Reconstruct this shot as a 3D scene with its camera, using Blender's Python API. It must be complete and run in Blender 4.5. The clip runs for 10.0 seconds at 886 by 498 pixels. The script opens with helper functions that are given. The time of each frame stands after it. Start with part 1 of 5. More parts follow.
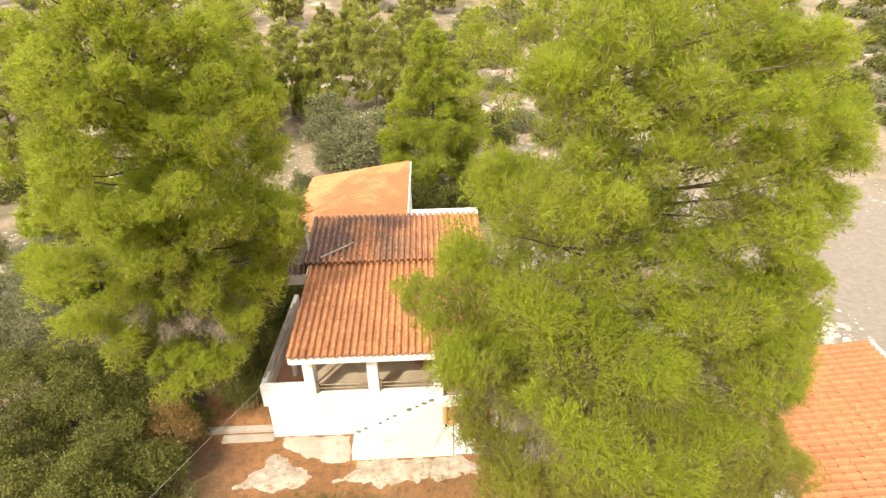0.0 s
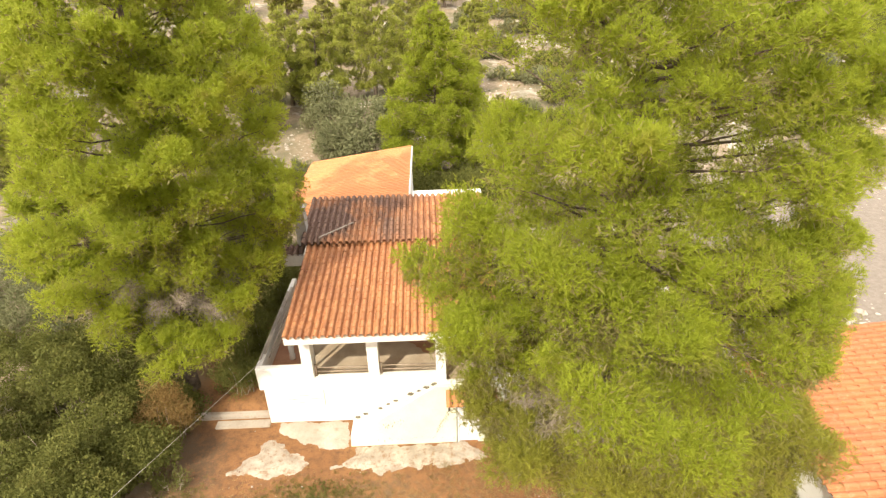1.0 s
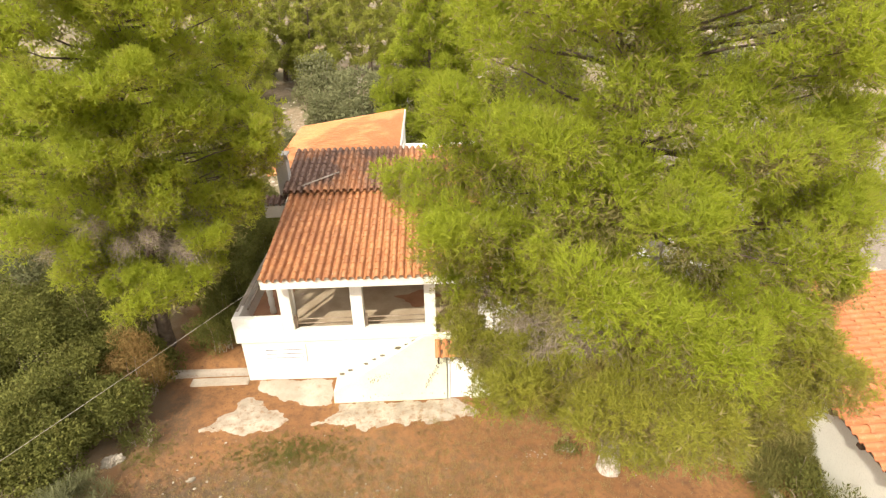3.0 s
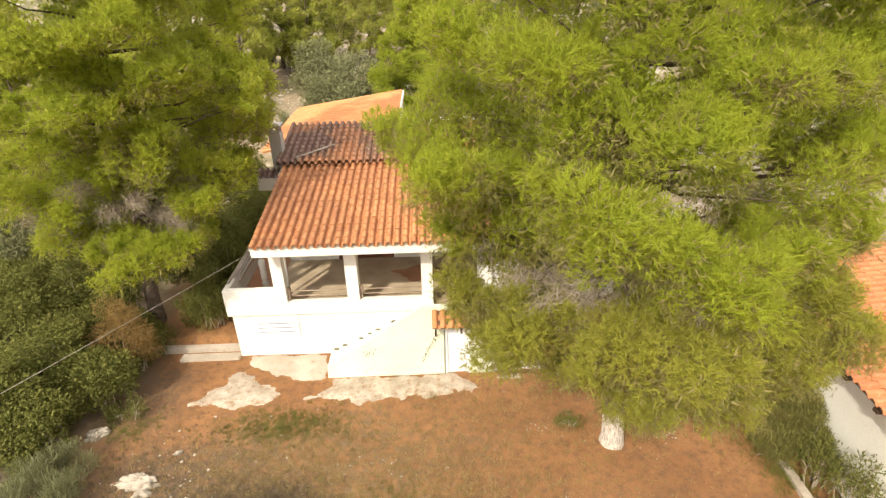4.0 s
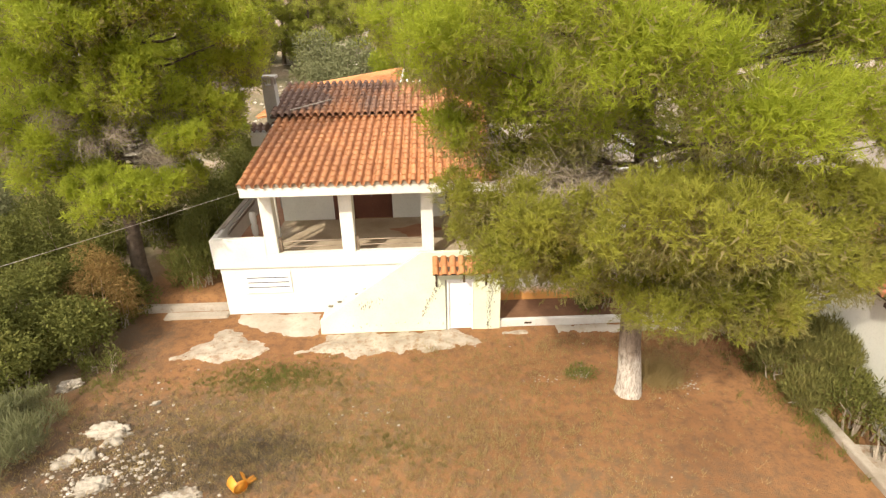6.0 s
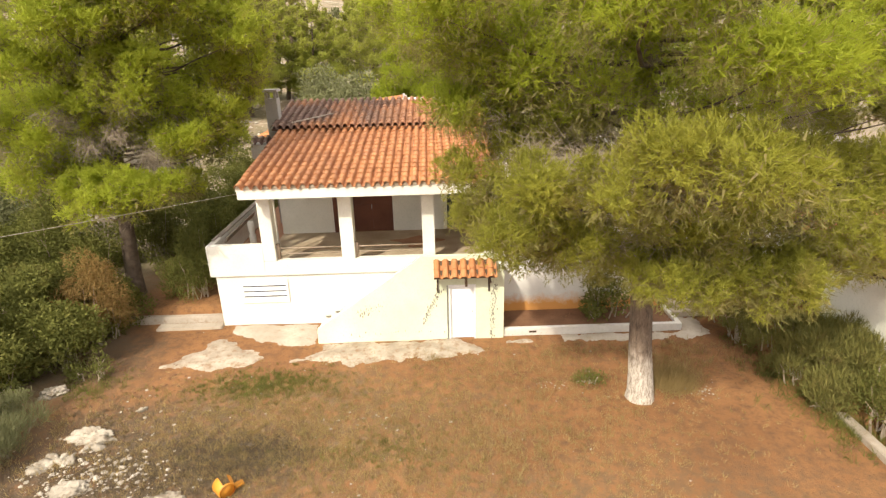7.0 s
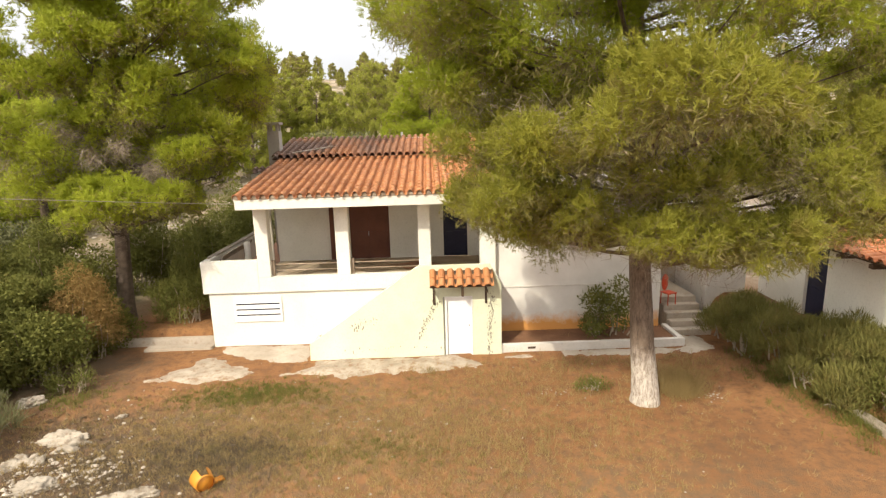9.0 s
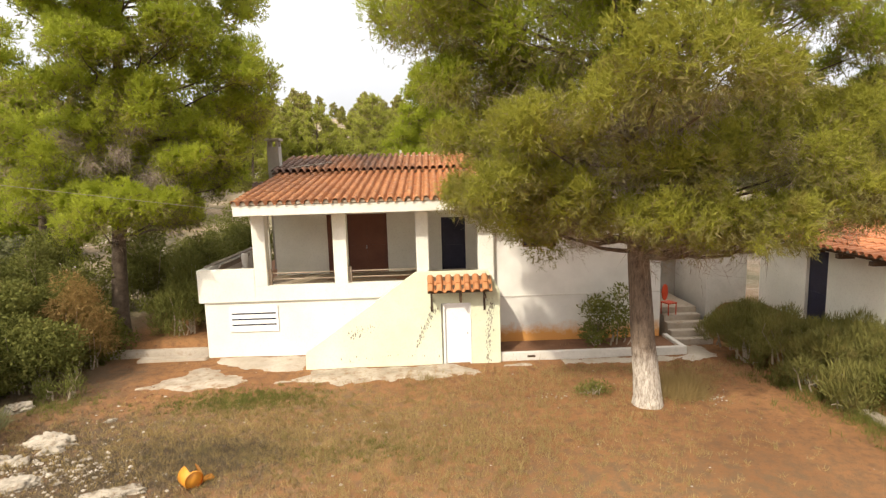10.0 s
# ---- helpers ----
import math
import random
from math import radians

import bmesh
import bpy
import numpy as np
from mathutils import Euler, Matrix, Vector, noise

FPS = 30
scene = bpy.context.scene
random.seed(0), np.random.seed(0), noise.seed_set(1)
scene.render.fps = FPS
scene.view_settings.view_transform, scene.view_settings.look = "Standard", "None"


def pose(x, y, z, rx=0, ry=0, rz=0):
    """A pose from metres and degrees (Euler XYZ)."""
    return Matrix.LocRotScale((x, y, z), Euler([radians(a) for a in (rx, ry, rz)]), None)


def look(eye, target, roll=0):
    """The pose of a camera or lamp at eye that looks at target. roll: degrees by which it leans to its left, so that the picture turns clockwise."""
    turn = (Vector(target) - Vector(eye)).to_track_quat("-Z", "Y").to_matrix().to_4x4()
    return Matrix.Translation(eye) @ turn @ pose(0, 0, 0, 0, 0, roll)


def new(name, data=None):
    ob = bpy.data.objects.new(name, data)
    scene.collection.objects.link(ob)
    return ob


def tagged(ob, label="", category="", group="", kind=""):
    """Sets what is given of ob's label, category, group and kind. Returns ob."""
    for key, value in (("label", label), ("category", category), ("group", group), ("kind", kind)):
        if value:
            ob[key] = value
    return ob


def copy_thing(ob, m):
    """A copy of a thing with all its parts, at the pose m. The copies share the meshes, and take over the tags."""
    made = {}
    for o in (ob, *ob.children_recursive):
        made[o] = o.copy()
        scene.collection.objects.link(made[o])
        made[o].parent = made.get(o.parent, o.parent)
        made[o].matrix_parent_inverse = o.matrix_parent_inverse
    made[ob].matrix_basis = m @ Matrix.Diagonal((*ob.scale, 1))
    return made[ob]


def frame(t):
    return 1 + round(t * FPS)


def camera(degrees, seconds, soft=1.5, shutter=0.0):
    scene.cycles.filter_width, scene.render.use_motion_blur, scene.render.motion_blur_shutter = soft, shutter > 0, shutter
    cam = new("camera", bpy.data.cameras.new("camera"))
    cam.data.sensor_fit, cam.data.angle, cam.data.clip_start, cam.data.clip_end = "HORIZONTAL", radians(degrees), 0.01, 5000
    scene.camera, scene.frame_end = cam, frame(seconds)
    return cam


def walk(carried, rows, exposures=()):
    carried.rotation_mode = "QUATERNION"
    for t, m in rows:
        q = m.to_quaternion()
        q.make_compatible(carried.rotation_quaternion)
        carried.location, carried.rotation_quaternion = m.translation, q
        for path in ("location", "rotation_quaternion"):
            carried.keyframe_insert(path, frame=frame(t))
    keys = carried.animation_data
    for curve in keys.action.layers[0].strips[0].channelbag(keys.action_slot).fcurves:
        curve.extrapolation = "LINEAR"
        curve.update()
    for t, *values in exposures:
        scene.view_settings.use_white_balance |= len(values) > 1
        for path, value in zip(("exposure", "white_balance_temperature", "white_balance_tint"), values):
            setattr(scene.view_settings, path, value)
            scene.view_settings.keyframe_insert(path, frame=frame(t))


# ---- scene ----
cam = camera(78.5, 10.0, soft=1.3)
METRES, EYE, TILT, LEAN, TURN = 12.8, 18.46, -28.0, 1.2, -2.0
ROWS = [
    (0.0, 0.0, 0.0, 0.0, -0.0, 0.0, -0.0),
    (0.5, -0.0074, 0.0386, -0.0365, 0.02, 0.13, -0.06),
    (1.0, -0.0087, 0.0716, -0.0749, 0.03, 0.11, -0.05),
    (1.5, -0.0008, 0.0976, -0.1149, 0.06, 0.11, -0.02),
    (2.0, 0.0093, 0.1252, -0.1593, 0.09, 0.1, -0.04),
    (2.5, 0.0178, 0.1552, -0.2019, 0.08, 0.13, -0.06),
    (4.0, 0.0318, 0.2333, -0.3337, 0.12, 0.3, -0.1),
    (4.5, 0.0349, 0.2562, -0.3798, 0.14, 0.3, -0.13),
    (5.0, 0.0347, 0.2822, -0.4307, 0.18, 0.36, -0.22),
    (5.5, 0.0332, 0.3077, -0.4823, 0.2, 0.57, -0.19),
    (5.7, 0.0332, 0.3170, -0.5024, 0.24, 1.25, -0.18),
    (6.8, 0.0343, 0.3660, -0.6137, 0.50, 6.50, -0.12),
    (7.0, 0.0349, 0.3737, -0.6334, 0.54, 7.47, -0.11),
    (7.5, 0.0406, 0.3869, -0.6815, 0.59, 9.85, -0.06),
    (8.0, 0.0458, 0.3989, -0.7237, 0.56, 12.13, 0.04),
    (8.5, 0.0471, 0.4094, -0.7645, 0.54, 14.21, 0.06),
    (9.0, 0.0435, 0.4161, -0.8055, 0.55, 16.26, 0.1),
    (9.5, 0.0435, 0.4276, -0.8437, 0.57, 18.31, 0.16),
    (10.0, 0.0465, 0.4448, -0.8773, 0.52, 20.28, 0.23),
]
EXPOSURES = [(0.0, 0.84), (2.5, 0.80), (5.5, 0.7), (7.5, 0.67), (10.0, 0.52)]
walk(cam, [(t, pose(0, 0, EYE, TILT, LEAN, TURN) @ pose(METRES * x, METRES * y, METRES * z, 90 + pitch, roll, yaw)) for t, x, y, z, yaw, pitch, roll in ROWS], EXPOSURES)

# ---- light: a hazy afternoon sky and one sun behind the viewer's left shoulder ----
SUN = Vector((-0.98, -1.60, 1.68)).normalized()
world = bpy.data.worlds.new("sky")
scene.world = world
world.use_nodes = True
wn = world.node_tree
sky = wn.nodes.new("ShaderNodeTexSky")
sky.sky_type = "NISHITA"
sky.sun_disc = False
sky.sun_elevation = math.asin(SUN.z)
sky.sun_rotation = math.atan2(SUN.x, SUN.y)
sky.air_density, sky.dust_density, sky.ozone_density = 1.0, 6.0, 1.0
background = wn.nodes["Background"]
background.inputs["Strength"].default_value = 0.26
haze = wn.nodes.new("ShaderNodeMix")
haze.data_type = "RGBA"
haze.inputs[0].default_value = 0.85
way_up = wn.nodes.new("ShaderNodeTexCoord")
split = wn.nodes.new("ShaderNodeSeparateXYZ")
wn.links.new(way_up.outputs["Generated"], split.inputs[0])
veil = wn.nodes.new("ShaderNodeMix")
veil.data_type = "RGBA"
veil.inputs[6].default_value = (1.72, 1.73, 1.82, 1)
veil.inputs[7].default_value = (9.1, 8.4, 7.65, 1)
wn.links.new(split.outputs["Z"], veil.inputs[0])
cloud = wn.nodes.new("ShaderNodeTexNoise")
cloud.inputs["Scale"].default_value, cloud.inputs["Detail"].default_value, cloud.inputs["Roughness"].default_value = 3.2, 5, 0.55
wn.links.new(way_up.outputs["Generated"], cloud.inputs["Vector"])
thick = wn.nodes.new("ShaderNodeMapRange")
thick.inputs["To Min"].default_value, thick.inputs["To Max"].default_value = 0.80, 1.20
wn.links.new(cloud.outputs["Fac"], thick.inputs["Value"])
clouded = wn.nodes.new("ShaderNodeVectorMath")
clouded.operation = "SCALE"
wn.links.new(veil.outputs[2], clouded.inputs[0])
wn.links.new(thick.outputs["Result"], clouded.inputs["Scale"])
wn.links.new(clouded.outputs[0], haze.inputs[7])
wn.links.new(sky.outputs["Color"], haze.inputs[6])
wn.links.new(haze.outputs[2], background.inputs["Color"])
sun = new("sun", bpy.data.lights.new("sun", "SUN"))
sun.data.energy, sun.data.angle, sun.data.color = 3.0, radians(0.9), (1.0, 0.91, 0.74)
sun.matrix_world = look(SUN * 60, (0, 0, 0))


# ---- materials ----
def noise_tex(nt, coord, scale, detail=6.0, rough=0.6):
    n = nt.nodes.new("ShaderNodeTexNoise")
    n.inputs["Scale"].default_value, n.inputs["Detail"].default_value, n.inputs["Roughness"].default_value = scale, detail, rough
    nt.links.new(coord, n.inputs["Vector"])
    return n.outputs["Fac"]


def mix(nt, a, b, fac, mode="MIX"):
    m = nt.nodes.new("ShaderNodeMix")
    m.data_type, m.blend_type = "RGBA", mode
    for sock, v in ((m.inputs[0], fac), (m.inputs[6], a), (m.inputs[7], b)):
        if isinstance(v, (int, float)):
            sock.default_value = v
        elif isinstance(v, tuple):
            sock.default_value = (*v, 1)
        else:
            nt.links.new(v, sock)
    return m.outputs[2]


def start(name, rough=0.8, metal=0.0):
    m = bpy.data.materials.new(name)
    m.use_nodes = True
    nt = m.node_tree
    b = nt.nodes["Principled BSDF"]
    b.inputs["Roughness"].default_value, b.inputs["Metallic"].default_value = rough, metal
    b.inputs["Specular IOR Level"].default_value = 0.3
    tc = nt.nodes.new("ShaderNodeTexCoord")
    geo = nt.nodes.new("ShaderNodeNewGeometry")
    return m, nt, b, tc.outputs["Object"], geo


def bump(nt, b, height, strength, dist=0.02):
    n = nt.nodes.new("ShaderNodeBump")
    n.inputs["Strength"].default_value, n.inputs["Distance"].default_value = strength, dist
    nt.links.new(height, n.inputs["Height"])
    nt.links.new(n.outputs["Normal"], b.inputs["Normal"])


def surface(name, dark, light, large=0.6, fine=14.0, rough=0.8, bumpy=0.3, metal=0.0, dist=0.01, stain=None, stain_at=(0.6, 0.75)):
    """A mineral or painted surface: a broad mottling, a fine grain and, if given, stains."""
    m, nt, b, co, geo = start(name, rough, metal)
    big = noise_tex(nt, geo.outputs["Position"], large, 5)
    small = noise_tex(nt, geo.outputs["Position"], fine, 6, 0.7)
    col = mix(nt, dark, light, ramp_out(nt, big, 0.32, 0.68))
    col = mix(nt, col, tuple(0.6 * c for c in dark), scaled(nt, ramp_out(nt, small, 0.5, 0.8), 0.45))
    if stain:
        s = noise_tex(nt, geo.outputs["Position"], large * 2.7, 7, 0.7)
        col = mix(nt, col, stain, scaled(nt, ramp_out(nt, s, *stain_at), 0.8))
    nt.links.new(col, b.inputs["Base Color"])
    bump(nt, b, small, bumpy, dist)
    return m


def ramp_out(nt, value, lo, hi):
    r = nt.nodes.new("ShaderNodeMapRange")
    r.inputs["From Min"].default_value, r.inputs["From Max"].default_value = lo, hi
    nt.links.new(value, r.inputs["Value"])
    return r.outputs["Result"]


def scaled(nt, value, k):
    m = nt.nodes.new("ShaderNodeMath")
    m.operation = "MULTIPLY"
    nt.links.new(value, m.inputs[0])
    m.inputs[1].default_value = k
    return m.outputs[0]


def multiply(nt, a, c):
    m = nt.nodes.new("ShaderNodeMath")
    m.operation = "MULTIPLY"
    nt.links.new(a, m.inputs[0])
    nt.links.new(c, m.inputs[1])
    return m.outputs[0]


def tile_material(name, pale, deep, dark_tone, dark_amount, west=None):
    m, nt, b, co, geo = start(name, 0.75)
    info = nt.nodes.new("ShaderNodeObjectInfo")
    col = mix(nt, deep, pale, scaled(nt, info.outputs["Random"], 0.75))
    isl = geo.outputs["Random Per Island"]
    col = mix(nt, col, tuple(0.75 * c for c in deep), scaled(nt, isl, 0.25))
    grime = noise_tex(nt, geo.outputs["Position"], 0.55, 5, 0.6)
    amount = scaled(nt, ramp_out(nt, grime, 0.36, 0.66), dark_amount)
    # with west given, the dark tone strengthens towards that end of the roof
    if west:
        where = nt.nodes.new("ShaderNodeSeparateXYZ")
        nt.links.new(geo.outputs["Position"], where.inputs[0])
        westing = nt.nodes.new("ShaderNodeMath")
        nt.links.new(where.outputs["X"], westing.inputs[0])
        nt.links.new(scaled(nt, noise_tex(nt, geo.outputs["Position"], 1.3, 5, 0.7), 3.0), westing.inputs[1])
        amount = multiply(nt, scaled(nt, ramp_out(nt, grime, 0.25, 0.5), dark_amount), ramp_out(nt, westing.outputs[0], *west))
    col = mix(nt, col, dark_tone, amount)
    pale_spots = noise_tex(nt, geo.outputs["Position"], 6.0, 4, 0.7)
    col = mix(nt, col, (0.60, 0.42, 0.27), scaled(nt, ramp_out(nt, pale_spots, 0.54, 0.70), 0.24))
    spots = noise_tex(nt, geo.outputs["Position"], 9.0, 5, 0.7)
    col = mix(nt, col, tuple(1.6 * c for c in dark_tone), scaled(nt, ramp_out(nt, spots, 0.58, 0.7), 0.55 * dark_amount + 0.1))
    nt.links.new(col, b.inputs["Base Color"])
    bump(nt, b, noise_tex(nt, geo.outputs["Position"], 45, 4), 0.3, 0.006)
    return m


def leaf_material(name, young, old, dry, dry_amount, glow=0.35, patch=0.5):
    """Foliage: each blade takes its own tone, and whole clumps differ; thin blades let light through."""
    m, nt, b, co, geo = start(name, 0.7)
    col = mix(nt, old, young, ramp_out(nt, geo.outputs["Random Per Island"], -0.45, 1.45))
    clump = noise_tex(nt, co, patch, 3)
    col = mix(nt, col, young, scaled(nt, ramp_out(nt, clump, 0.45, 0.7), 0.6))
    col = mix(nt, col, old, scaled(nt, ramp_out(nt, noise_tex(nt, co, patch * 3.1, 2), 0.5, 0.7), 0.6))
    brown = noise_tex(nt, co, patch * 2.3, 4)
    col = mix(nt, col, dry, scaled(nt, ramp_out(nt, brown, 0.55, 0.72), dry_amount))
    nt.links.new(col, b.inputs["Base Color"])
    b.inputs["Specular IOR Level"].default_value = 0.12
    thin = nt.nodes.new("ShaderNodeBsdfTranslucent")
    nt.links.new(col, thin.inputs["Color"])
    both = nt.nodes.new("ShaderNodeMixShader")
    both.inputs[0].default_value = glow
    nt.links.new(b.outputs[0], both.inputs[1])
    nt.links.new(thin.outputs[0], both.inputs[2])
    nt.links.new(both.outputs[0], nt.nodes["Material Output"].inputs["Surface"])
    return m


def ground_material():
    m, nt, b, co, geo = start("earth", 0.95)
    pos = geo.outputs["Position"]
    attr = nt.nodes.new("ShaderNodeAttribute")
    attr.attribute_name = "yard"
    yard = attr.outputs["Fac"]
    n1, n2, n3 = noise_tex(nt, pos, 0.35, 6), noise_tex(nt, pos, 3.2, 7, 0.7), noise_tex(nt, pos, 26, 5, 0.7)
    red = mix(nt, (0.200, 0.092, 0.036), (0.315, 0.155, 0.062), ramp_out(nt, n1, 0.3, 0.7))
    red = mix(nt, red, (0.098, 0.052, 0.028), scaled(nt, ramp_out(nt, n2, 0.46, 0.68), 0.72))
    red = mix(nt, red, (0.31, 0.19, 0.10), scaled(nt, ramp_out(nt, n3, 0.56, 0.72), 0.55))
    red = mix(nt, red, (0.085, 0.045, 0.024), scaled(nt, ramp_out(nt, noise_tex(nt, pos, 11, 6, 0.75), 0.56, 0.66), 0.7))
    straw = mix(nt, (0.115, 0.085, 0.048), (0.21, 0.15, 0.082), n3)
    attr2 = nt.nodes.new("ShaderNodeAttribute")
    attr2.attribute_name = "straw"
    red = mix(nt, red, straw, scaled(nt, multiply(nt, attr2.outputs["Fac"], ramp_out(nt, n2, 0.35, 0.65)), 0.85))
    attr4 = nt.nodes.new("ShaderNodeAttribute")
    attr4.attribute_name = "scrub"
    # dark matted earth; beside the thicket the same tone paints its shade
    duff_and_shade = mix(nt, (0.046, 0.035, 0.023), (0.112, 0.084, 0.055), n3)
    red = mix(nt, red, duff_and_shade, scaled(nt, multiply(nt, attr4.outputs["Fac"], ramp_out(nt, n2, 0.18, 0.50)), 0.95))
    stony = mix(nt, (0.17, 0.125, 0.075), (0.31, 0.24, 0.165), ramp_out(nt, n2, 0.3, 0.7))
    stony = mix(nt, stony, (0.42, 0.36, 0.28), ramp_out(nt, n3, 0.6, 0.72))
    stony = mix(nt, stony, (0.45, 0.40, 0.33), scaled(nt, ramp_out(nt, noise_tex(nt, pos, 0.22, 8, 0.7), 0.54, 0.60), 0.8))
    stony = mix(nt, stony, (0.105, 0.095, 0.05), scaled(nt, ramp_out(nt, n1, 0.42, 0.62), 0.85))
    attr3 = nt.nodes.new("ShaderNodeAttribute")
    attr3.attribute_name = "grey"
    grey = mix(nt, (0.165, 0.137, 0.108), (0.245, 0.207, 0.168), ramp_out(nt, n2, 0.3, 0.7))
    stony = mix(nt, stony, grey, attr3.outputs["Fac"])
    nt.links.new(mix(nt, stony, red, yard), b.inputs["Base Color"])
    bump(nt, b, n3, 0.8, 0.05)
    return m


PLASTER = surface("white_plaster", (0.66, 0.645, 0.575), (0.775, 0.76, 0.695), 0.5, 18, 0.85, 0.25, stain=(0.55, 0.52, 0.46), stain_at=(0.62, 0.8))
STAIR_PLASTER = surface("cream_plaster", (0.60, 0.63, 0.455), (0.71, 0.73, 0.575), 0.5, 18, 0.85, 0.25, stain=(0.56, 0.53, 0.44), stain_at=(0.62, 0.8))
PLASTER_DULL = surface("dull_plaster", (0.52, 0.49, 0.44), (0.68, 0.65, 0.60), 0.7, 14, 0.9, 0.3, stain=(0.38, 0.34, 0.29))
CONCRETE = surface("concrete", (0.30, 0.25, 0.19), (0.46, 0.40, 0.33), 0.8, 12, 0.92, 0.5, stain=(0.26, 0.18, 0.11), stain_at=(0.55, 0.7))
LIME = surface("bare_lime_patch", (0.27, 0.22, 0.165), (0.475, 0.41, 0.33), 1.5, 14, 0.95, 0.8, dist=0.03, stain=(0.24, 0.145, 0.08), stain_at=(0.50, 0.64))
GREY_WALL = surface("grey_render_and_shade", (0.30, 0.28, 0.25), (0.42, 0.39, 0.35), 0.8, 14, 0.9, 0.3)
TERRACOTTA_FLOOR = surface("terracotta_paving", (0.28, 0.13, 0.075), (0.40, 0.22, 0.13), 1.0, 18, 0.75, 0.2)
VERANDA_FLOOR = surface("veranda_paving", (0.35, 0.27, 0.185), (0.50, 0.41, 0.30), 1.0, 18, 0.7, 0.2)
BROWN_PAINT = surface("brown_paint", (0.10, 0.035, 0.02), (0.16, 0.06, 0.035), 1.0, 30, 0.55, 0.15)
NAVY_AND_SHADE = surface("navy_and_shade", (0.012, 0.014, 0.035), (0.03, 0.03, 0.06), 1.0, 30, 0.5, 0.15)
DARK_WOOD = surface("dark_wood", (0.045, 0.028, 0.018), (0.10, 0.065, 0.04), 1.5, 22, 0.8, 0.4)
GREY_WOOD = surface("weathered_wood", (0.22, 0.18, 0.14), (0.36, 0.31, 0.26), 2.0, 25, 0.9, 0.5)
METAL_GREY = surface("grey_metal", (0.22, 0.21, 0.20), (0.38, 0.37, 0.35), 2.0, 30, 0.45, 0.1, 0.6)
RAIL = surface("rusty_rail", (0.28, 0.21, 0.15), (0.45, 0.37, 0.29), 3.0, 30, 0.6, 0.2, 0.4)
WHITE_DOOR = surface("white_door_paint", (0.74, 0.74, 0.72), (0.86, 0.86, 0.85), 1.0, 25, 0.5, 0.1)
ROCK = surface("limestone", (0.23, 0.20, 0.155), (0.45, 0.395, 0.32), 1.4, 8, 0.95, 0.9, dist=0.05, stain=(0.19, 0.145, 0.10), stain_at=(0.52, 0.62))
RUBBLE = surface("rubble", (0.28, 0.24, 0.19), (0.50, 0.45, 0.38), 2.0, 10, 0.95, 0.7)
SOIL = surface("planter_soil", (0.13, 0.065, 0.035), (0.21, 0.11, 0.06), 1.5, 14, 0.95, 0.8)
BARK = surface("pine_bark", (0.09, 0.065, 0.048), (0.21, 0.16, 0.12), 3.0, 16, 0.95, 1.0, dist=0.05)
TWIG = surface("dead_twig", (0.24, 0.19, 0.14), (0.42, 0.35, 0.27), 2.0, 20, 0.95, 0.3)
ORANGE = surface("orange_plastic", (0.50, 0.195, 0.02), (0.62, 0.27, 0.035), 3.0, 20, 0.45, 0.1)
RED = surface("red_plastic", (0.42, 0.05, 0.02), (0.55, 0.08, 0.03), 2.0, 20, 0.45, 0.1)
CABLE = surface("cable", (0.28, 0.25, 0.20), (0.36, 0.33, 0.28), 2.0, 20, 0.6, 0.1)
STEP_DARK = surface("step_dark", (0.10, 0.09, 0.06), (0.19, 0.165, 0.11), 4.0, 20, 0.95, 0.5)
MOULD = surface("wall_mould", (0.20, 0.18, 0.14), (0.34, 0.31, 0.25), 4.0, 20, 0.95, 0.4)
TILE = tile_material("weathered_roof_tile", (0.555, 0.262, 0.106), (0.38, 0.158, 0.062), (0.155, 0.066, 0.036), 0.60, (2.2, -3.8))
TILE_DARK = tile_material("lichened_roof_tile", (0.55, 0.26, 0.105), (0.38, 0.155, 0.062), (0.100, 0.060, 0.046), 0.95, (3.0, -1.2))
TILE_NEW = tile_material("orange_roof_tile", (0.62, 0.275, 0.108), (0.51, 0.210, 0.080), (0.36, 0.15, 0.07), 0.35)
TILE_ANNEX = tile_material("annex_roof_tile", (0.49, 0.192, 0.077), (0.385, 0.140, 0.056), (0.29, 0.115, 0.06), 0.4)
NEEDLE = leaf_material("pine_needles", (0.400, 0.446, 0.043), (0.262, 0.310, 0.038), (0.35, 0.28, 0.085), 0.45, 0.58)
NEEDLE_WEST = leaf_material("terrace_pine_needles", (0.485, 0.530, 0.064), (0.345, 0.392, 0.058), (0.42, 0.34, 0.12), 0.55, 0.72)
NEEDLE_LOW = leaf_material("lower_pine_needles", (0.360, 0.358, 0.053), (0.242, 0.245, 0.046), (0.32, 0.245, 0.10), 0.75, 0.48)
NEEDLE_FAR = leaf_material("distant_pine_needles", (0.440, 0.450, 0.085), (0.300, 0.330, 0.065), (0.30, 0.25, 0.11), 0.4, 0.55, 0.3)
INNER = leaf_material("inner_growth", (0.340, 0.295, 0.115), (0.220, 0.195, 0.080), (0.27, 0.22, 0.14), 0.6, 0.5, 2.5)
NEEDLE_OLD = leaf_material("old_needles", (0.320, 0.300, 0.100), (0.215, 0.205, 0.072), (0.32, 0.255, 0.145), 0.6, 0.52, 0.8)
LEAF_DARK = leaf_material("lentisk_leaves", (0.210, 0.210, 0.052), (0.095, 0.105, 0.028), (0.18, 0.125, 0.045), 0.45, 0.35)
LEAF_GREY = leaf_material("olive_leaves", (0.235, 0.235, 0.115), (0.140, 0.148, 0.070), (0.19, 0.16, 0.09), 0.4, 0.3)
LEAF_DRY = leaf_material("withered_leaves", (0.36, 0.24, 0.085), (0.21, 0.135, 0.05), (0.22, 0.13, 0.05), 0.6, 0.25)
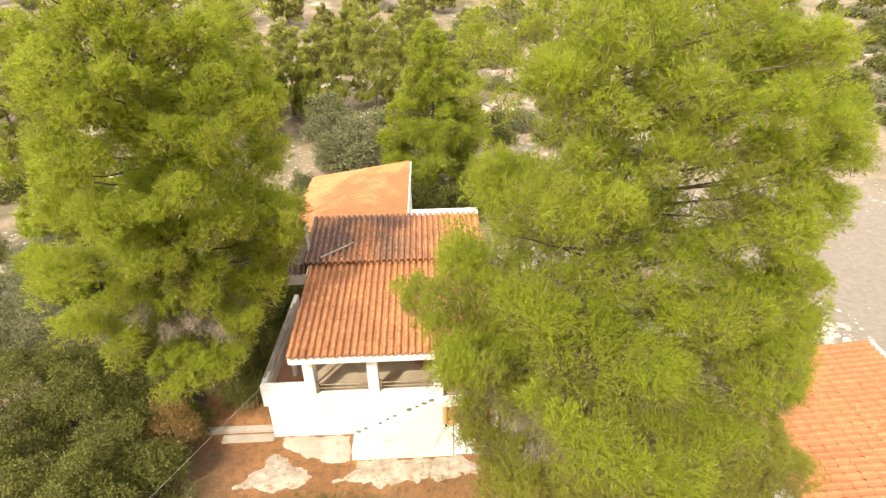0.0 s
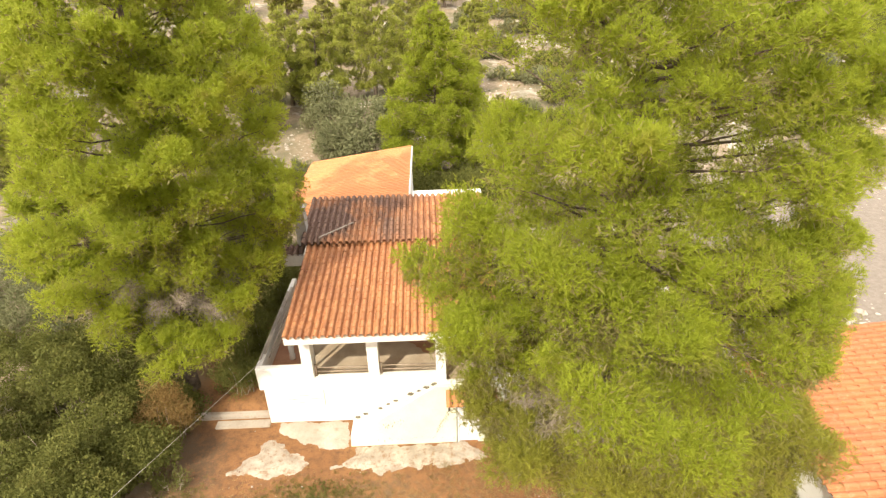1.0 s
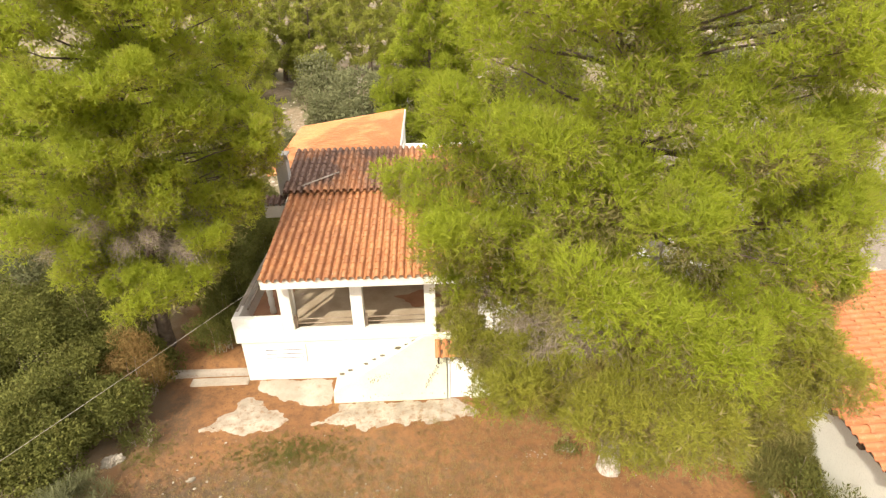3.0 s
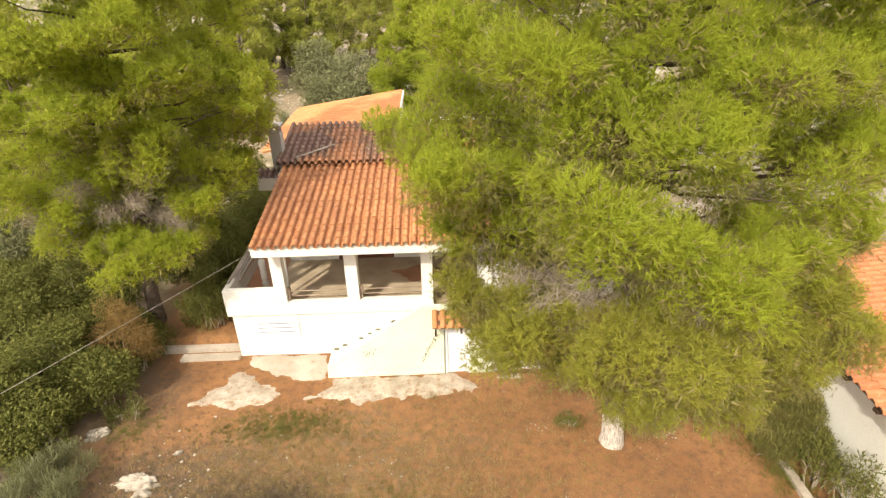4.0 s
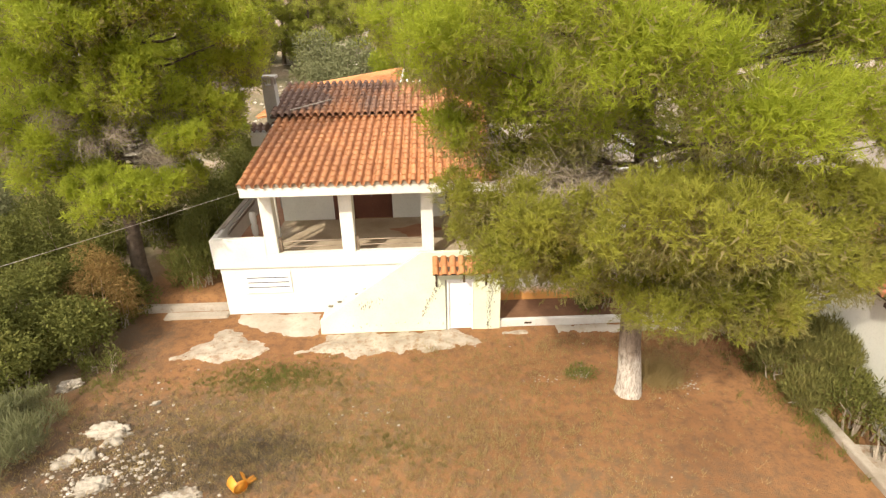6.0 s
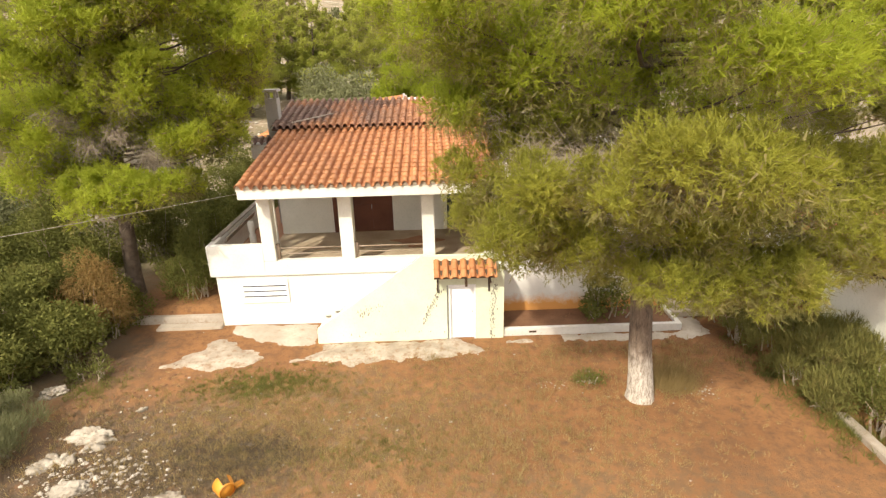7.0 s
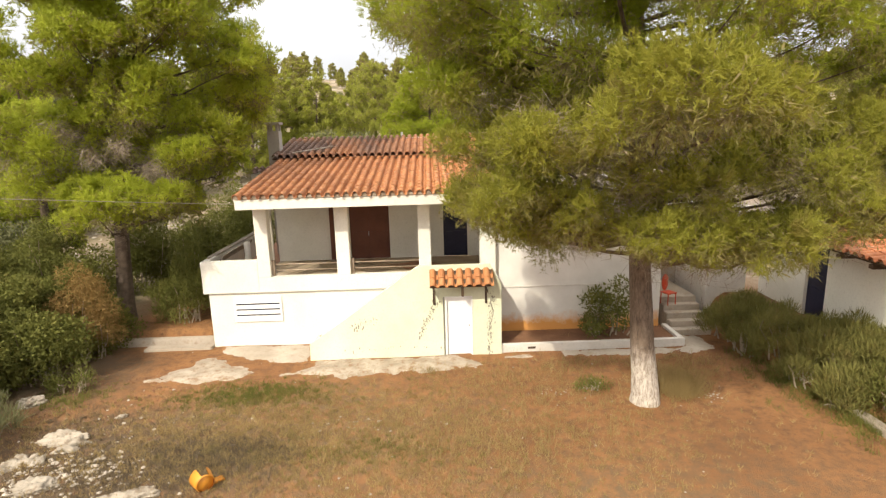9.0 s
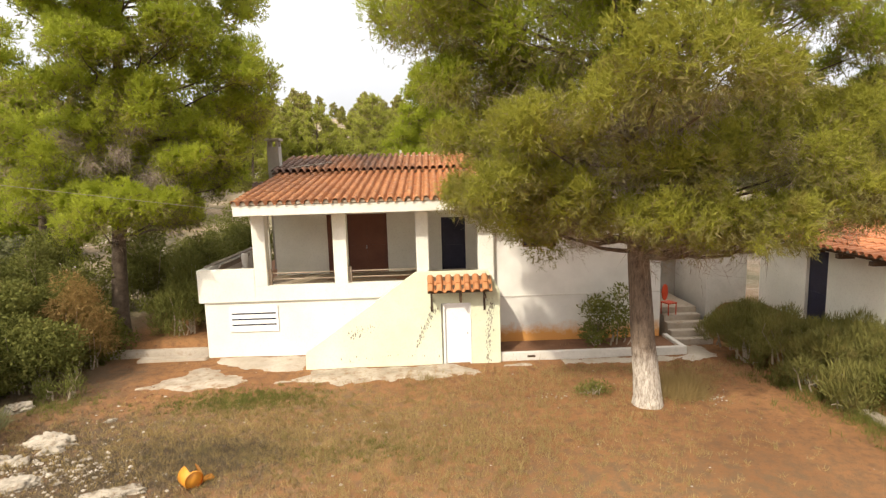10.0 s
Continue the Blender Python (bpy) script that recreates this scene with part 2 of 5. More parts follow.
ROSEMARY = leaf_material("rosemary_leaves", (0.265, 0.245, 0.070), (0.120, 0.122, 0.040), (0.22, 0.15, 0.07), 0.55, 0.2, 1.2)
SCRUB = leaf_material("withered_scrub", (0.20, 0.155, 0.10), (0.10, 0.078, 0.052), (0.16, 0.14, 0.06), 0.4, 0.2)
STRAW = leaf_material("dry_grass", (0.42, 0.31, 0.14), (0.25, 0.185, 0.08), (0.20, 0.18, 0.06), 0.5, 0.3)
EARTH = ground_material()


def whitewashed_bark():
    """Bark limewashed up to a ragged height on the trunk."""
    m, nt, b, co, geo = start("limewashed_bark", 0.95)
    tall = nt.nodes.new("ShaderNodeMapping")
    tall.inputs["Scale"].default_value = (1, 1, 0.28)
    nt.links.new(geo.outputs["Position"], tall.inputs["Vector"])
    grain = noise_tex(nt, tall.outputs[0], 17, 7, 0.75)
    coarse = noise_tex(nt, geo.outputs["Position"], 4, 5, 0.7)
    wood = mix(nt, (0.10, 0.074, 0.054), (0.27, 0.205, 0.155), ramp_out(nt, grain, 0.35, 0.65))
    lime = mix(nt, (0.27, 0.21, 0.16), (0.66, 0.60, 0.52), ramp_out(nt, grain, 0.38, 0.58))
    sep = nt.nodes.new("ShaderNodeSeparateXYZ")
    nt.links.new(geo.outputs["Position"], sep.inputs[0])
    add = nt.nodes.new("ShaderNodeMath")
    nt.links.new(sep.outputs["Z"], add.inputs[0])
    nt.links.new(scaled(nt, coarse, 1.0), add.inputs[1])
    nt.links.new(mix(nt, lime, wood, ramp_out(nt, add.outputs[0], 1.45, 2.1)), b.inputs["Base Color"])
    bump(nt, b, grain, 1.0, 0.06)
    return m


def wall_with_splash():
    """White plaster with an ochre splash of soil above the flower bed."""
    m, nt, b, co, geo = start("splashed_plaster", 0.9)
    pos = geo.outputs["Position"]
    big, small = noise_tex(nt, pos, 0.6, 5), noise_tex(nt, pos, 5, 6, 0.7)
    col = mix(nt, (0.60, 0.58, 0.54), (0.80, 0.78, 0.74), ramp_out(nt, big, 0.3, 0.7))
    sep = nt.nodes.new("ShaderNodeSeparateXYZ")
    nt.links.new(pos, sep.inputs[0])
    low = nt.nodes.new("ShaderNodeMath")
    low.operation = "SUBTRACT"
    nt.links.new(sep.outputs["Z"], low.inputs[0])
    nt.links.new(scaled(nt, small, 0.7), low.inputs[1])
    col = mix(nt, (0.62, 0.30, 0.09), col, ramp_out(nt, low.outputs[0], 0.05, 0.45))
    nt.links.new(col, b.inputs["Base Color"])
    bump(nt, b, small, 0.25, 0.01)
    return m


LIMED_BARK, SPLASHED = whitewashed_bark(), wall_with_splash()


# ---- building blocks ----
class Shape:
    """Gathers vertices and faces for one mesh."""

    def __init__(self):
        self.v, self.f = [], []

    def box(self, x0, y0, z0, x1, y1, z1):
        i = len(self.v)
        self.v += [(x, y, z) for z in (z0, z1) for x, y in ((x0, y0), (x1, y0), (x1, y1), (x0, y1))]
        self.f += [tuple(i + k for k in q) for q in ((3, 2, 1, 0), (4, 5, 6, 7), (0, 1, 5, 4), (1, 2, 6, 5), (2, 3, 7, 6), (3, 0, 4, 7))]
        return self

    def prism(self, outline, y0, y1):
        """A polygon in x and z drawn through from y0 to y1; anticlockwise as seen from the front."""
        i, n = len(self.v), len(outline)
        self.v += [(x, y, z) for y in (y0, y1) for x, z in outline]
        self.f += [tuple(i + k for k in range(n)), tuple(i + n + k for k in reversed(range(n)))]
        self.f += [(i + k, i + n + k, i + n + (k + 1) % n, i + (k + 1) % n) for k in range(n)]
        return self

    def slab(self, outline, z0, z1):
        """A polygon in x and y, anticlockwise from above, raised from z0 to z1."""
        i, n = len(self.v), len(outline)
        self.v += [(x, y, z) for z in (z0, z1) for x, y in outline]
        self.f += [tuple(i + k for k in reversed(range(n))), tuple(i + n + k for k in range(n))]
        self.f += [(i + k, i + (k + 1) % n, i + n + (k + 1) % n, i + n + k) for k in range(n)]
        return self

    def tube(self, points, radii, sides=8, rough=0.0, rng=None):
        """A tapered tube through points, closed at both ends."""
        pts = [Vector(p) for p in points]
        i, n = len(self.v), len(pts)
        for k, p in enumerate(pts):
            d = (pts[min(k + 1, n - 1)] - pts[max(k - 1, 0)]).normalized()
            a = d.orthogonal().normalized() if abs(d.z) < 0.95 else (Vector((0, 1, 0)) - d * d.y).normalized()
            b = d.cross(a)
            for s in range(sides):
                w = 2 * math.pi * s / sides
                r = radii[k] * (1 + (rng.uniform(-rough, rough) if rng else 0))
                self.v.append(tuple(p + a * (r * math.cos(w)) + b * (r * math.sin(w))))
        for k in range(n - 1):
            for s in range(sides):
                t = (s + 1) % sides
                self.f.append((i + k * sides + s, i + k * sides + t, i + (k + 1) * sides + t, i + (k + 1) * sides + s))
        self.f += [tuple(i + s for s in reversed(range(sides))), tuple(i + (n - 1) * sides + s for s in range(sides))]
        return self

    def mesh(self, name, material, smooth=False):
        me = bpy.data.meshes.new(name)
        me.from_pydata(self.v, [], self.f)
        me.materials.append(material)
        if smooth:
            me.polygons.foreach_set("use_smooth", [True] * len(me.polygons))
        me.update()
        return me


def soften(me, width=0.012):
    """Takes the sharp edge off a mesh of boxes."""
    bm = bmesh.new()
    bm.from_mesh(me)
    bmesh.ops.recalc_face_normals(bm, faces=bm.faces)
    bmesh.ops.bevel(bm, geom=list(bm.edges), offset=width, segments=2, affect="EDGES", clamp_overlap=True)
    bm.to_mesh(me)
    bm.free()
    return me


def part(name, shape, material, parent, label="", round_off=0.0, smooth=False, kind=""):
    me = shape.mesh(name, material, smooth) if isinstance(shape, Shape) else shape
    if round_off:
        soften(me, round_off)
    ob = new(name, me)
    ob.parent = parent
    return tagged(ob, label, kind=kind)


def thing(name, label, category, at=(0, 0, 0), turn=0.0, group="", kind=""):
    ob = new(name)
    ob.matrix_basis = pose(*at, 0, 0, turn)
    return tagged(ob, label, category, group, kind)


def single(name, shape, material, label, category, round_off=0.0, smooth=False, group="", kind=""):
    me = shape.mesh(name, material, smooth) if isinstance(shape, Shape) else shape
    if round_off:
        soften(me, round_off)
    return tagged(new(name, me), label, category, group, kind)


def blades(name, base, tip, width, material, face=None):
    """One mesh of many thin triangles from base to tip, turned at random or broadside to face."""
    n = len(base)
    d = tip - base
    side = np.cross(d, RNG.normal(size=(n, 3)) if face is None else face + 0.45 * RNG.normal(size=(n, 3)))
    side /= np.linalg.norm(side, axis=1, keepdims=True) + 1e-9
    side *= np.asarray(width).reshape(-1, 1) * 0.5
    co = np.stack([base - side, base + side, tip], 1).reshape(-1, 3)
    return triangles(name, co, 3, material)


def leaves(name, base, tip, width, material):
    """One mesh of many small pointed leaves, each a folded lozenge."""
    n = len(base)
    d = tip - base
    side = np.cross(d, RNG.normal(size=(n, 3)))
    side /= np.linalg.norm(side, axis=1, keepdims=True) + 1e-9
    side *= np.asarray(width).reshape(-1, 1) * 0.5
    mid = base + 0.45 * d
    co = np.stack([base, mid - side, tip, mid + side], 1).reshape(-1, 3)
    return triangles(name, co, 4, material)


def triangles(name, co, k, material):
    me = bpy.data.meshes.new(name)
    n = len(co) // k
    me.vertices.add(n * k)
    me.vertices.foreach_set("co", co.astype(np.float32).ravel())
    me.loops.add(n * k)
    me.loops.foreach_set("vertex_index", np.arange(n * k, dtype=np.int32))
    me.polygons.add(n)
    me.polygons.foreach_set("loop_start", np.arange(0, n * k, k, dtype=np.int32))
    me.materials.append(material)
    me.update(calc_edges=True)
    return me


RNG = np.random.default_rng(7)


def unit(v):
    return v / (np.linalg.norm(v, axis=1, keepdims=True) + 1e-9)


def smooth01(a, b, x):
    t = np.clip((x - a) / (b - a), 0, 1)
    return t * t * (3 - 2 * t)


# ---- ground ----
def terrain(x, y):
    """The height of the ground: a level yard, a bank by the annex, a hillside behind."""
    x, y = np.asarray(x, float), np.asarray(y, float)
    r = np.maximum(y - 33, 0)
    hill = 0.145 * r * smooth01(0, 16, r)
    hill = np.where(hill > 24, 24 + 6 * np.tanh((hill - 24) / 6), hill)
    west = 0.05 * np.maximum(-13 - x, 0) * smooth01(14, 26, y)
    west = 6 * np.tanh(west / 6)
    bank = 1.15 * smooth01(10.4, 11.4, x + 0.12 * (y - 12)) * smooth01(10.6, 12.2, y)
    shelf = 0.45 * smooth01(17.9, 18.2, y) * smooth01(-7.0, -7.35, x)
    back = 0.5 * smooth01(26, 33, y)
    wave = 0.05 * np.sin(0.9 * x + 1.3) * np.sin(0.8 * y) + 0.03 * np.sin(2.3 * x) * np.cos(1.9 * y + 0.5)
    rough = 0.3 + 1.5 * smooth01(30, 60, y)
    far = 1.2 * np.sin(0.045 * x + 0.4) * np.sin(0.05 * y) * smooth01(45, 90, y)
    return hill + west + np.maximum(bank, np.maximum(shelf, back)) + wave * rough + far


def axis(lo, hi, fine_lo, fine_hi, step, grow):
    mid = list(np.arange(fine_lo, fine_hi, step))
    up, d, v = [], step, fine_hi
    while v < hi:
        up.append(v)
        d *= grow
        v += d
    down, d, v = [], step, fine_lo - step
    while v > lo:
        down.append(v)
        d *= grow
        v -= d
    return np.array([lo] + down[::-1] + mid + up + [hi])


def build_ground():
    xs, ys = axis(-2500, 2500, -16, 18, 0.3, 1.1), axis(-1500, 3000, 5, 34, 0.3, 1.1)
    X, Y = np.meshgrid(xs, ys)
    Z = terrain(X, Y)
    nx, ny = len(xs), len(ys)
    idx = np.arange(nx * ny).reshape(ny, nx)
    quads = np.stack([idx[:-1, :-1], idx[:-1, 1:], idx[1:, 1:], idx[1:, :-1]], -1).reshape(-1, 4)
    me = bpy.data.meshes.new("ground")
    me.from_pydata(np.stack([X, Y, Z], -1).reshape(-1, 3).tolist(), [], quads.tolist())
    me.polygons.foreach_set("use_smooth", [True] * len(me.polygons))
    wobble = 0.6 * np.sin(1.7 * X + 0.6 * Y) + 0.5 * np.sin(2.9 * Y - 0.8 * X)
    yard = smooth01(-12.5, -9.5, X + 0.3 * wobble) * smooth01(13.5, 10.5, X + 0.3 * wobble) * smooth01(32, 25, Y + wobble)
    straw = np.exp(-(((X + 3.5 + 0.4 * wobble) / 5.5) ** 2 + ((Y - 11.6 + 0.5 * wobble) / 2.9) ** 2) ** 2)
    straw = np.maximum(straw, np.exp(-(((X - 3) / 6) ** 2 + ((Y - 8.5) / 2.0) ** 2)))
    grey = smooth01(15, 19, X) * smooth01(45, 36, Y) * smooth01(14, 18, Y)
    scrub = np.exp(-(((X + 7.6 + 0.3 * wobble) / 4.4) ** 2 + ((Y - 10.5 + 0.3 * wobble) / 2.6) ** 2) ** 2)
    # this second patch is the thicket's shade, painted into the earth
    scrub = np.maximum(0.9 * scrub, 0.75 * np.exp(-(((X + 10.0 + 0.3 * wobble) / 1.8) ** 2 + ((Y - 15.4 + 0.3 * wobble) / 2.2) ** 2) ** 2))
    scrub = np.maximum(scrub, np.exp(-(((X + 4.3 + 0.2 * wobble) / 1.5) ** 2 + ((Y - 10.9 + 0.2 * wobble) / 0.8) ** 2) ** 2))
    for name, value in (("scrub", scrub), ("yard", yard), ("straw", straw), ("grey", grey)):
        me.attributes.new(name, "FLOAT", "POINT").data.foreach_set("value", value.astype(np.float32).ravel())
    me.materials.append(EARTH)
    tagged(new("ground", me), "bare reddish earth yard running into stony hillside", "ground", kind="structure")


build_ground()


# ---- the house ----
def tile_mesh(name, w, l, rise, material, flat=False):
    """One roof tile: a barrel and a pan side by side (or a flat tile with a rib), its lower end proud."""
    if flat:
        prof = [(0, 0.0), (0.06, 0.036), (0.15, 0.036), (0.22, 0.004), (0.6, 0.014), (0.96, 0.002), (1, 0.0)]
    else:
        prof = [(0, 0), (0.035, 0.42), (0.10, 0.74), (0.20, 0.94), (0.32, 1.0), (0.44, 0.94), (0.54, 0.74), (0.605, 0.42), (0.64, 0.0), (0.70, -0.36), (0.82, -0.46), (0.94, -0.36), (1.0, 0.0)]
    prof = [(u * w * 1.02, h * (1 if flat else rise)) for u, h in prof]
    s = Shape()
    n = len(prof)
    lift = 0.030
    s.v += [(x, 0.0, h + lift - 0.022) for x, h in prof] + [(x, 0.0, h + lift) for x, h in prof] + [(x, l, h) for x, h in prof]
    for k in range(n - 1):
        s.f += [(k, k + 1, n + k + 1, n + k), (n + k, n + k + 1, 2 * n + k + 1, 2 * n + k)]
    return s.mesh(name, material, smooth=False)


def tiled_roof(parent, name, at, turn, slope, width, depth, material, w, course, rise=0.108, flat=False, thick=0.06, label="", deck=None, skip=0):
    """A sloping deck with rows of tiles; the first rows are tiles of their own, the rest one joined part."""
    roof = part(name, Shape().box(0, 0.09, -thick, width, depth, 0), deck or material, parent, label)
    roof.matrix_basis = pose(*at, slope, 0, turn)
    me = tile_mesh("tile", w, course * 1.12, rise, material, flat)
    cols, rows = int(round(width / w)), int(round(depth / course))
    wd, ln = width / cols, depth / rows
    rng = random.Random(len(name) + cols)
    rest = Shape()
    count = 0
    for j in range(rows):
        for i in range(cols):
            x, y, z = i * wd + rng.uniform(-0.008, 0.008), j * ln + rng.uniform(-0.018, 0.018), (0.012 if flat else 0.052) + rng.uniform(-0.006, 0.010)
            if count < 300 - skip:
                ob = new("tile", me)
                ob.parent = roof
                ob.matrix_basis = pose(x, y, z, rng.uniform(-0.5, 0.5), rng.uniform(-1, 1), rng.uniform(-0.8, 0.8))
            else:
                k = len(rest.v)
                rest.v += [(v.co.x + x, v.co.y + y, v.co.z + z) for v in me.vertices]
                rest.f += [tuple(k + q for q in p.vertices) for p in me.polygons]
            count += 1
    if deck:
        plug = Shape().prism([(u * wd, 0.02 + h * rise) for u, h in ((0.03, 0.0), (0.05, 0.42), (0.13, 0.74), (0.32, 0.93), (0.51, 0.74), (0.59, 0.42), (0.61, 0.0))], 0.05, 0.12).mesh("mortar_plug", LIME)
        for i in range(cols):
            ob = new("mortar_plug", plug)
            ob.parent = roof
            ob.matrix_basis = pose(i * wd, 0, 0)
    if rest.v:
        part("upper_tiles", rest, material, roof, kind="stuff")
    return roof


def build_house():
    house = thing("house", "white plastered two-level country house with terracotta tiled roofs", "house")
    W = 17.55
    # basement and parapets
    part("basement_wall", Shape().box(-7.2, W, -0.3, 2.45, W + 0.25, 1.9).box(-7.2, W + 0.25, -0.3, -6.95, 25.6, 1.9), PLASTER, house, "sunlit white basement wall", 0.012)
    sill = Shape().box(-7.34, W - 0.09, 1.9, -5.46, W + 0.14, 3.0)
    part("parapet", sill, PLASTER, house, "white terrace parapet", 0.012)
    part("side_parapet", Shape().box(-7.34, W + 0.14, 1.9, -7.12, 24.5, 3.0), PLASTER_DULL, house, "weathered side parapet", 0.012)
    part("sill_wall", Shape().box(-5.46, W - 0.09, 1.9, 0.29, W + 0.16, 2.42), PLASTER, house, "", 0.01)
    part("veranda_floor", Shape().box(-5.8, W + 0.16, 1.85, 2.2, 21.3, 2.1), VERANDA_FLOOR, house, "dusty beige veranda floor")
    part("terrace_floor", Shape().box(-7.12, W + 0.14, 1.85, -5.8, 25.5, 2.1), TERRACOTTA_FLOOR, house, "terracotta terrace floor")
    for x0, x1, z0 in ((-5.46, -5.04, 2.42), (-2.84, -2.40, 2.42), (-0.12, 0.29, 2.42), (1.93, 2.44, 2.1)):
        part("column", Shape().box(x0, W - 0.088, z0, x1, W + 0.32, 4.80), PLASTER, house, "", 0.015)
    # roof slab with its fascia
    part("ceiling_slab", Shape().box(-5.60, 16.78, 4.80, 2.36, 21.3, 4.95), PLASTER, house, "white veranda ceiling slab")
    part("fascia", Shape().box(-5.70, 16.58, 4.79, 2.42, 16.78, 5.10), PLASTER, house, "white concrete eave beam", 0.012)
    part("side_fascia", Shape().prism([(0, 0), (4.5, 0), (4.5, 0.93), (0, 0.25)], 0, 0.2), PLASTER, house).matrix_basis = pose(-5.42, 16.78, 4.79, 0, 0, 90)
    # back wall of the veranda with its two doorways
    for x0, x1, z0, z1 in ((-5.8, -2.92, 2.1, 4.8), (-2.92, -1.35, 4.45, 4.8), (-1.35, 0.81, 2.1, 4.8), (0.81, 1.77, 4.22, 4.8), (1.77, 2.2, 2.1, 4.8)):
        part("back_wall", Shape().box(x0, 21.3, z0, x1, 21.55, z1), PLASTER, house, "shaded veranda wall of white plaster")
    brown = part("brown_door", Shape().box(-2.92, 21.38, 2.1, -1.35, 21.44, 4.45), BROWN_PAINT, house, "tall brown painted double door")
    for x0, x1 in ((-2.86, -2.16), (-2.10, -1.41)):
        for z0, z1 in ((2.2, 3.2), (3.3, 4.38)):
            part("door_panel", Shape().box(x0, 21.355, z0, x1, 21.385, z1), BROWN_PAINT, brown, round_off=0.008)
    part("door_handle", Shape().box(-2.2, 21.31, 3.05, -2.17, 21.36, 3.2), METAL_GREY, brown, "metal door handle")
    # a navy leaf paints in the dark interior of an open doorway
    navy = part("navy_door", Shape().box(0.81, 21.42, 2.1, 1.77, 21.48, 4.22), NAVY_AND_SHADE, house, "navy leaf painting an open doorway's dark interior")
    for z0, z1 in ((2.2, 3.1), (3.2, 4.14)):
        part("door_panel", Shape().box(0.90, 21.395, z0, 1.68, 21.425, z1), NAVY_AND_SHADE, navy, round_off=0.008)
    part("shutter", Shape().box(-3.70, 21.22, 2.12, -3.54, 21.30, 4.46), BROWN_PAINT, house, "folded brown shutter")
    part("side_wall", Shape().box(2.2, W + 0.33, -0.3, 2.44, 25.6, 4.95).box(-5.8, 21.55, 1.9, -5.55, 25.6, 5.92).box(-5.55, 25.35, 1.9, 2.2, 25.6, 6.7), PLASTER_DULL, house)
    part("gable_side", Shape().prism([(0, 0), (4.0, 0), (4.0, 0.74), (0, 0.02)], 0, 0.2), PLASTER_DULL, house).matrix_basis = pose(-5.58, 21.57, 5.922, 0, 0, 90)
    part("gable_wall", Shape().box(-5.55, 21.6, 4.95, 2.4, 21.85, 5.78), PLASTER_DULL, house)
    # downpipe and rails in the openings
    part("downpipe", Shape().tube([(-5.25, 18.6, 2.1), (-5.25, 18.6, 4.8)], [0.05, 0.05], 10), PLASTER_DULL, house, "pale downpipe", smooth=True)
    part("veranda_post", Shape().box(-5.62, 19.2, 2.1, -5.44, 19.34, 4.8), DARK_WOOD, house, "dark wooden post")
    for x0, x1 in ((-5.04, -2.84), (-2.40, -0.12)):
        rail = part("railing", Shape().tube([(x0, W + 0.12, 2.80), (x1, W + 0.12, 2.80)], [0.022, 0.022], 8), RAIL, house, "thin rusty metal railing", smooth=True)
        part("lower_bar", Shape().tube([(x0, W + 0.12, 2.60), (x1, W + 0.12, 2.60)], [0.018, 0.018], 8), RAIL, rail, smooth=True)
        part("end_plate", Shape().box(x0 + 0.002, W + 0.05, 2.425, x0 + 0.10, W + 0.16, 2.95), RAIL, rail)
    # louvred basement vent
    vent = part("vent", Shape().box(-6.40, W - 0.05, 0.88, -4.79, W - 0.004, 0.95).box(-6.40, W - 0.05, 1.66, -4.79, W - 0.004, 1.73).box(-4.86, W - 0.05, 0.95, -4.79, W - 0.004, 1.66).box(-6.40, W - 0.05, 0.95, -6.33, W - 0.004, 1.66), WHITE_DOOR, house, "white louvred basement vent", 0.006)
    # this dark sheet puts the shade between the slats into colour
    part("vent_back", Shape().box(-6.33, W - 0.008, 0.95, -4.86, W - 0.003, 1.66), NAVY_AND_SHADE, vent, "dark sheet painting the shade between the slats")
    for k in range(4):
        z = 0.954 + 0.190 * k
        part("slat", Shape().prism([(-6.33, z), (-4.86, z), (-4.86, z + 0.132), (-6.33, z + 0.132)], W - 0.062, W - 0.02), WHITE_DOOR, vent)
    # outside stair behind a sloping wall, and the block with the basement door
    stair = part("stair_wall", Shape().prism([(-3.65, -0.3), (0.67, -0.3), (0.67, 1.95), (1.54, 1.95), (1.54, -0.3), (2.45, -0.3), (2.45, 2.30), (2.10, 2.95), (-0.14, 2.95), (-3.62, 0.52)], 16.1, 16.25), STAIR_PLASTER, house, "white sloping stair wall", 0.008)
    part("landing", Shape().box(-0.1, 16.25, 1.95, 2.3, W - 0.09, 2.1).box(2.3, 16.25, -0.3, 2.448, W - 0.002, 2.32), PLASTER, house, "", 0.008)
    part("door_room", Shape().box(-0.1, 16.6, -0.3, 2.3, 16.7, 1.95), PLASTER_DULL, house)
    dabs = random.Random(8)
    for k in range(1, 12):
        x = -3.98 + 0.325 * k
        z = 0.168 * (k + 1)
        part("step", Shape().box(x, 16.255, -0.2, x + 0.33 if k < 11 else -0.1, W - 0.002, z), PLASTER_DULL, stair, round_off=0.008)
        if k in (3, 7):
            continue
        # a small dark patch on the tread, near the house wall
        cx, cy, r = x + 0.20, W - 0.2 - dabs.uniform(0, 0.08), dabs.uniform(0.07, 0.115)
        ring = [(cx + 1.3 * r * dabs.uniform(0.7, 1.2) * math.cos(a), cy + 0.8 * r * dabs.uniform(0.7, 1.1) * math.sin(a)) for a in [2 * math.pi * q / 9 for q in range(9)]]
        part("tread_patch", Shape().slab(ring, z - 0.01, z + dabs.uniform(0.006, 0.02)), STEP_DARK, stair, "dark patch in the corner of a step")
    door = part("basement_door", Shape().box(0.73, 16.16, 0.02, 1.49, 16.20, 1.90), WHITE_DOOR, house, "white painted basement door")
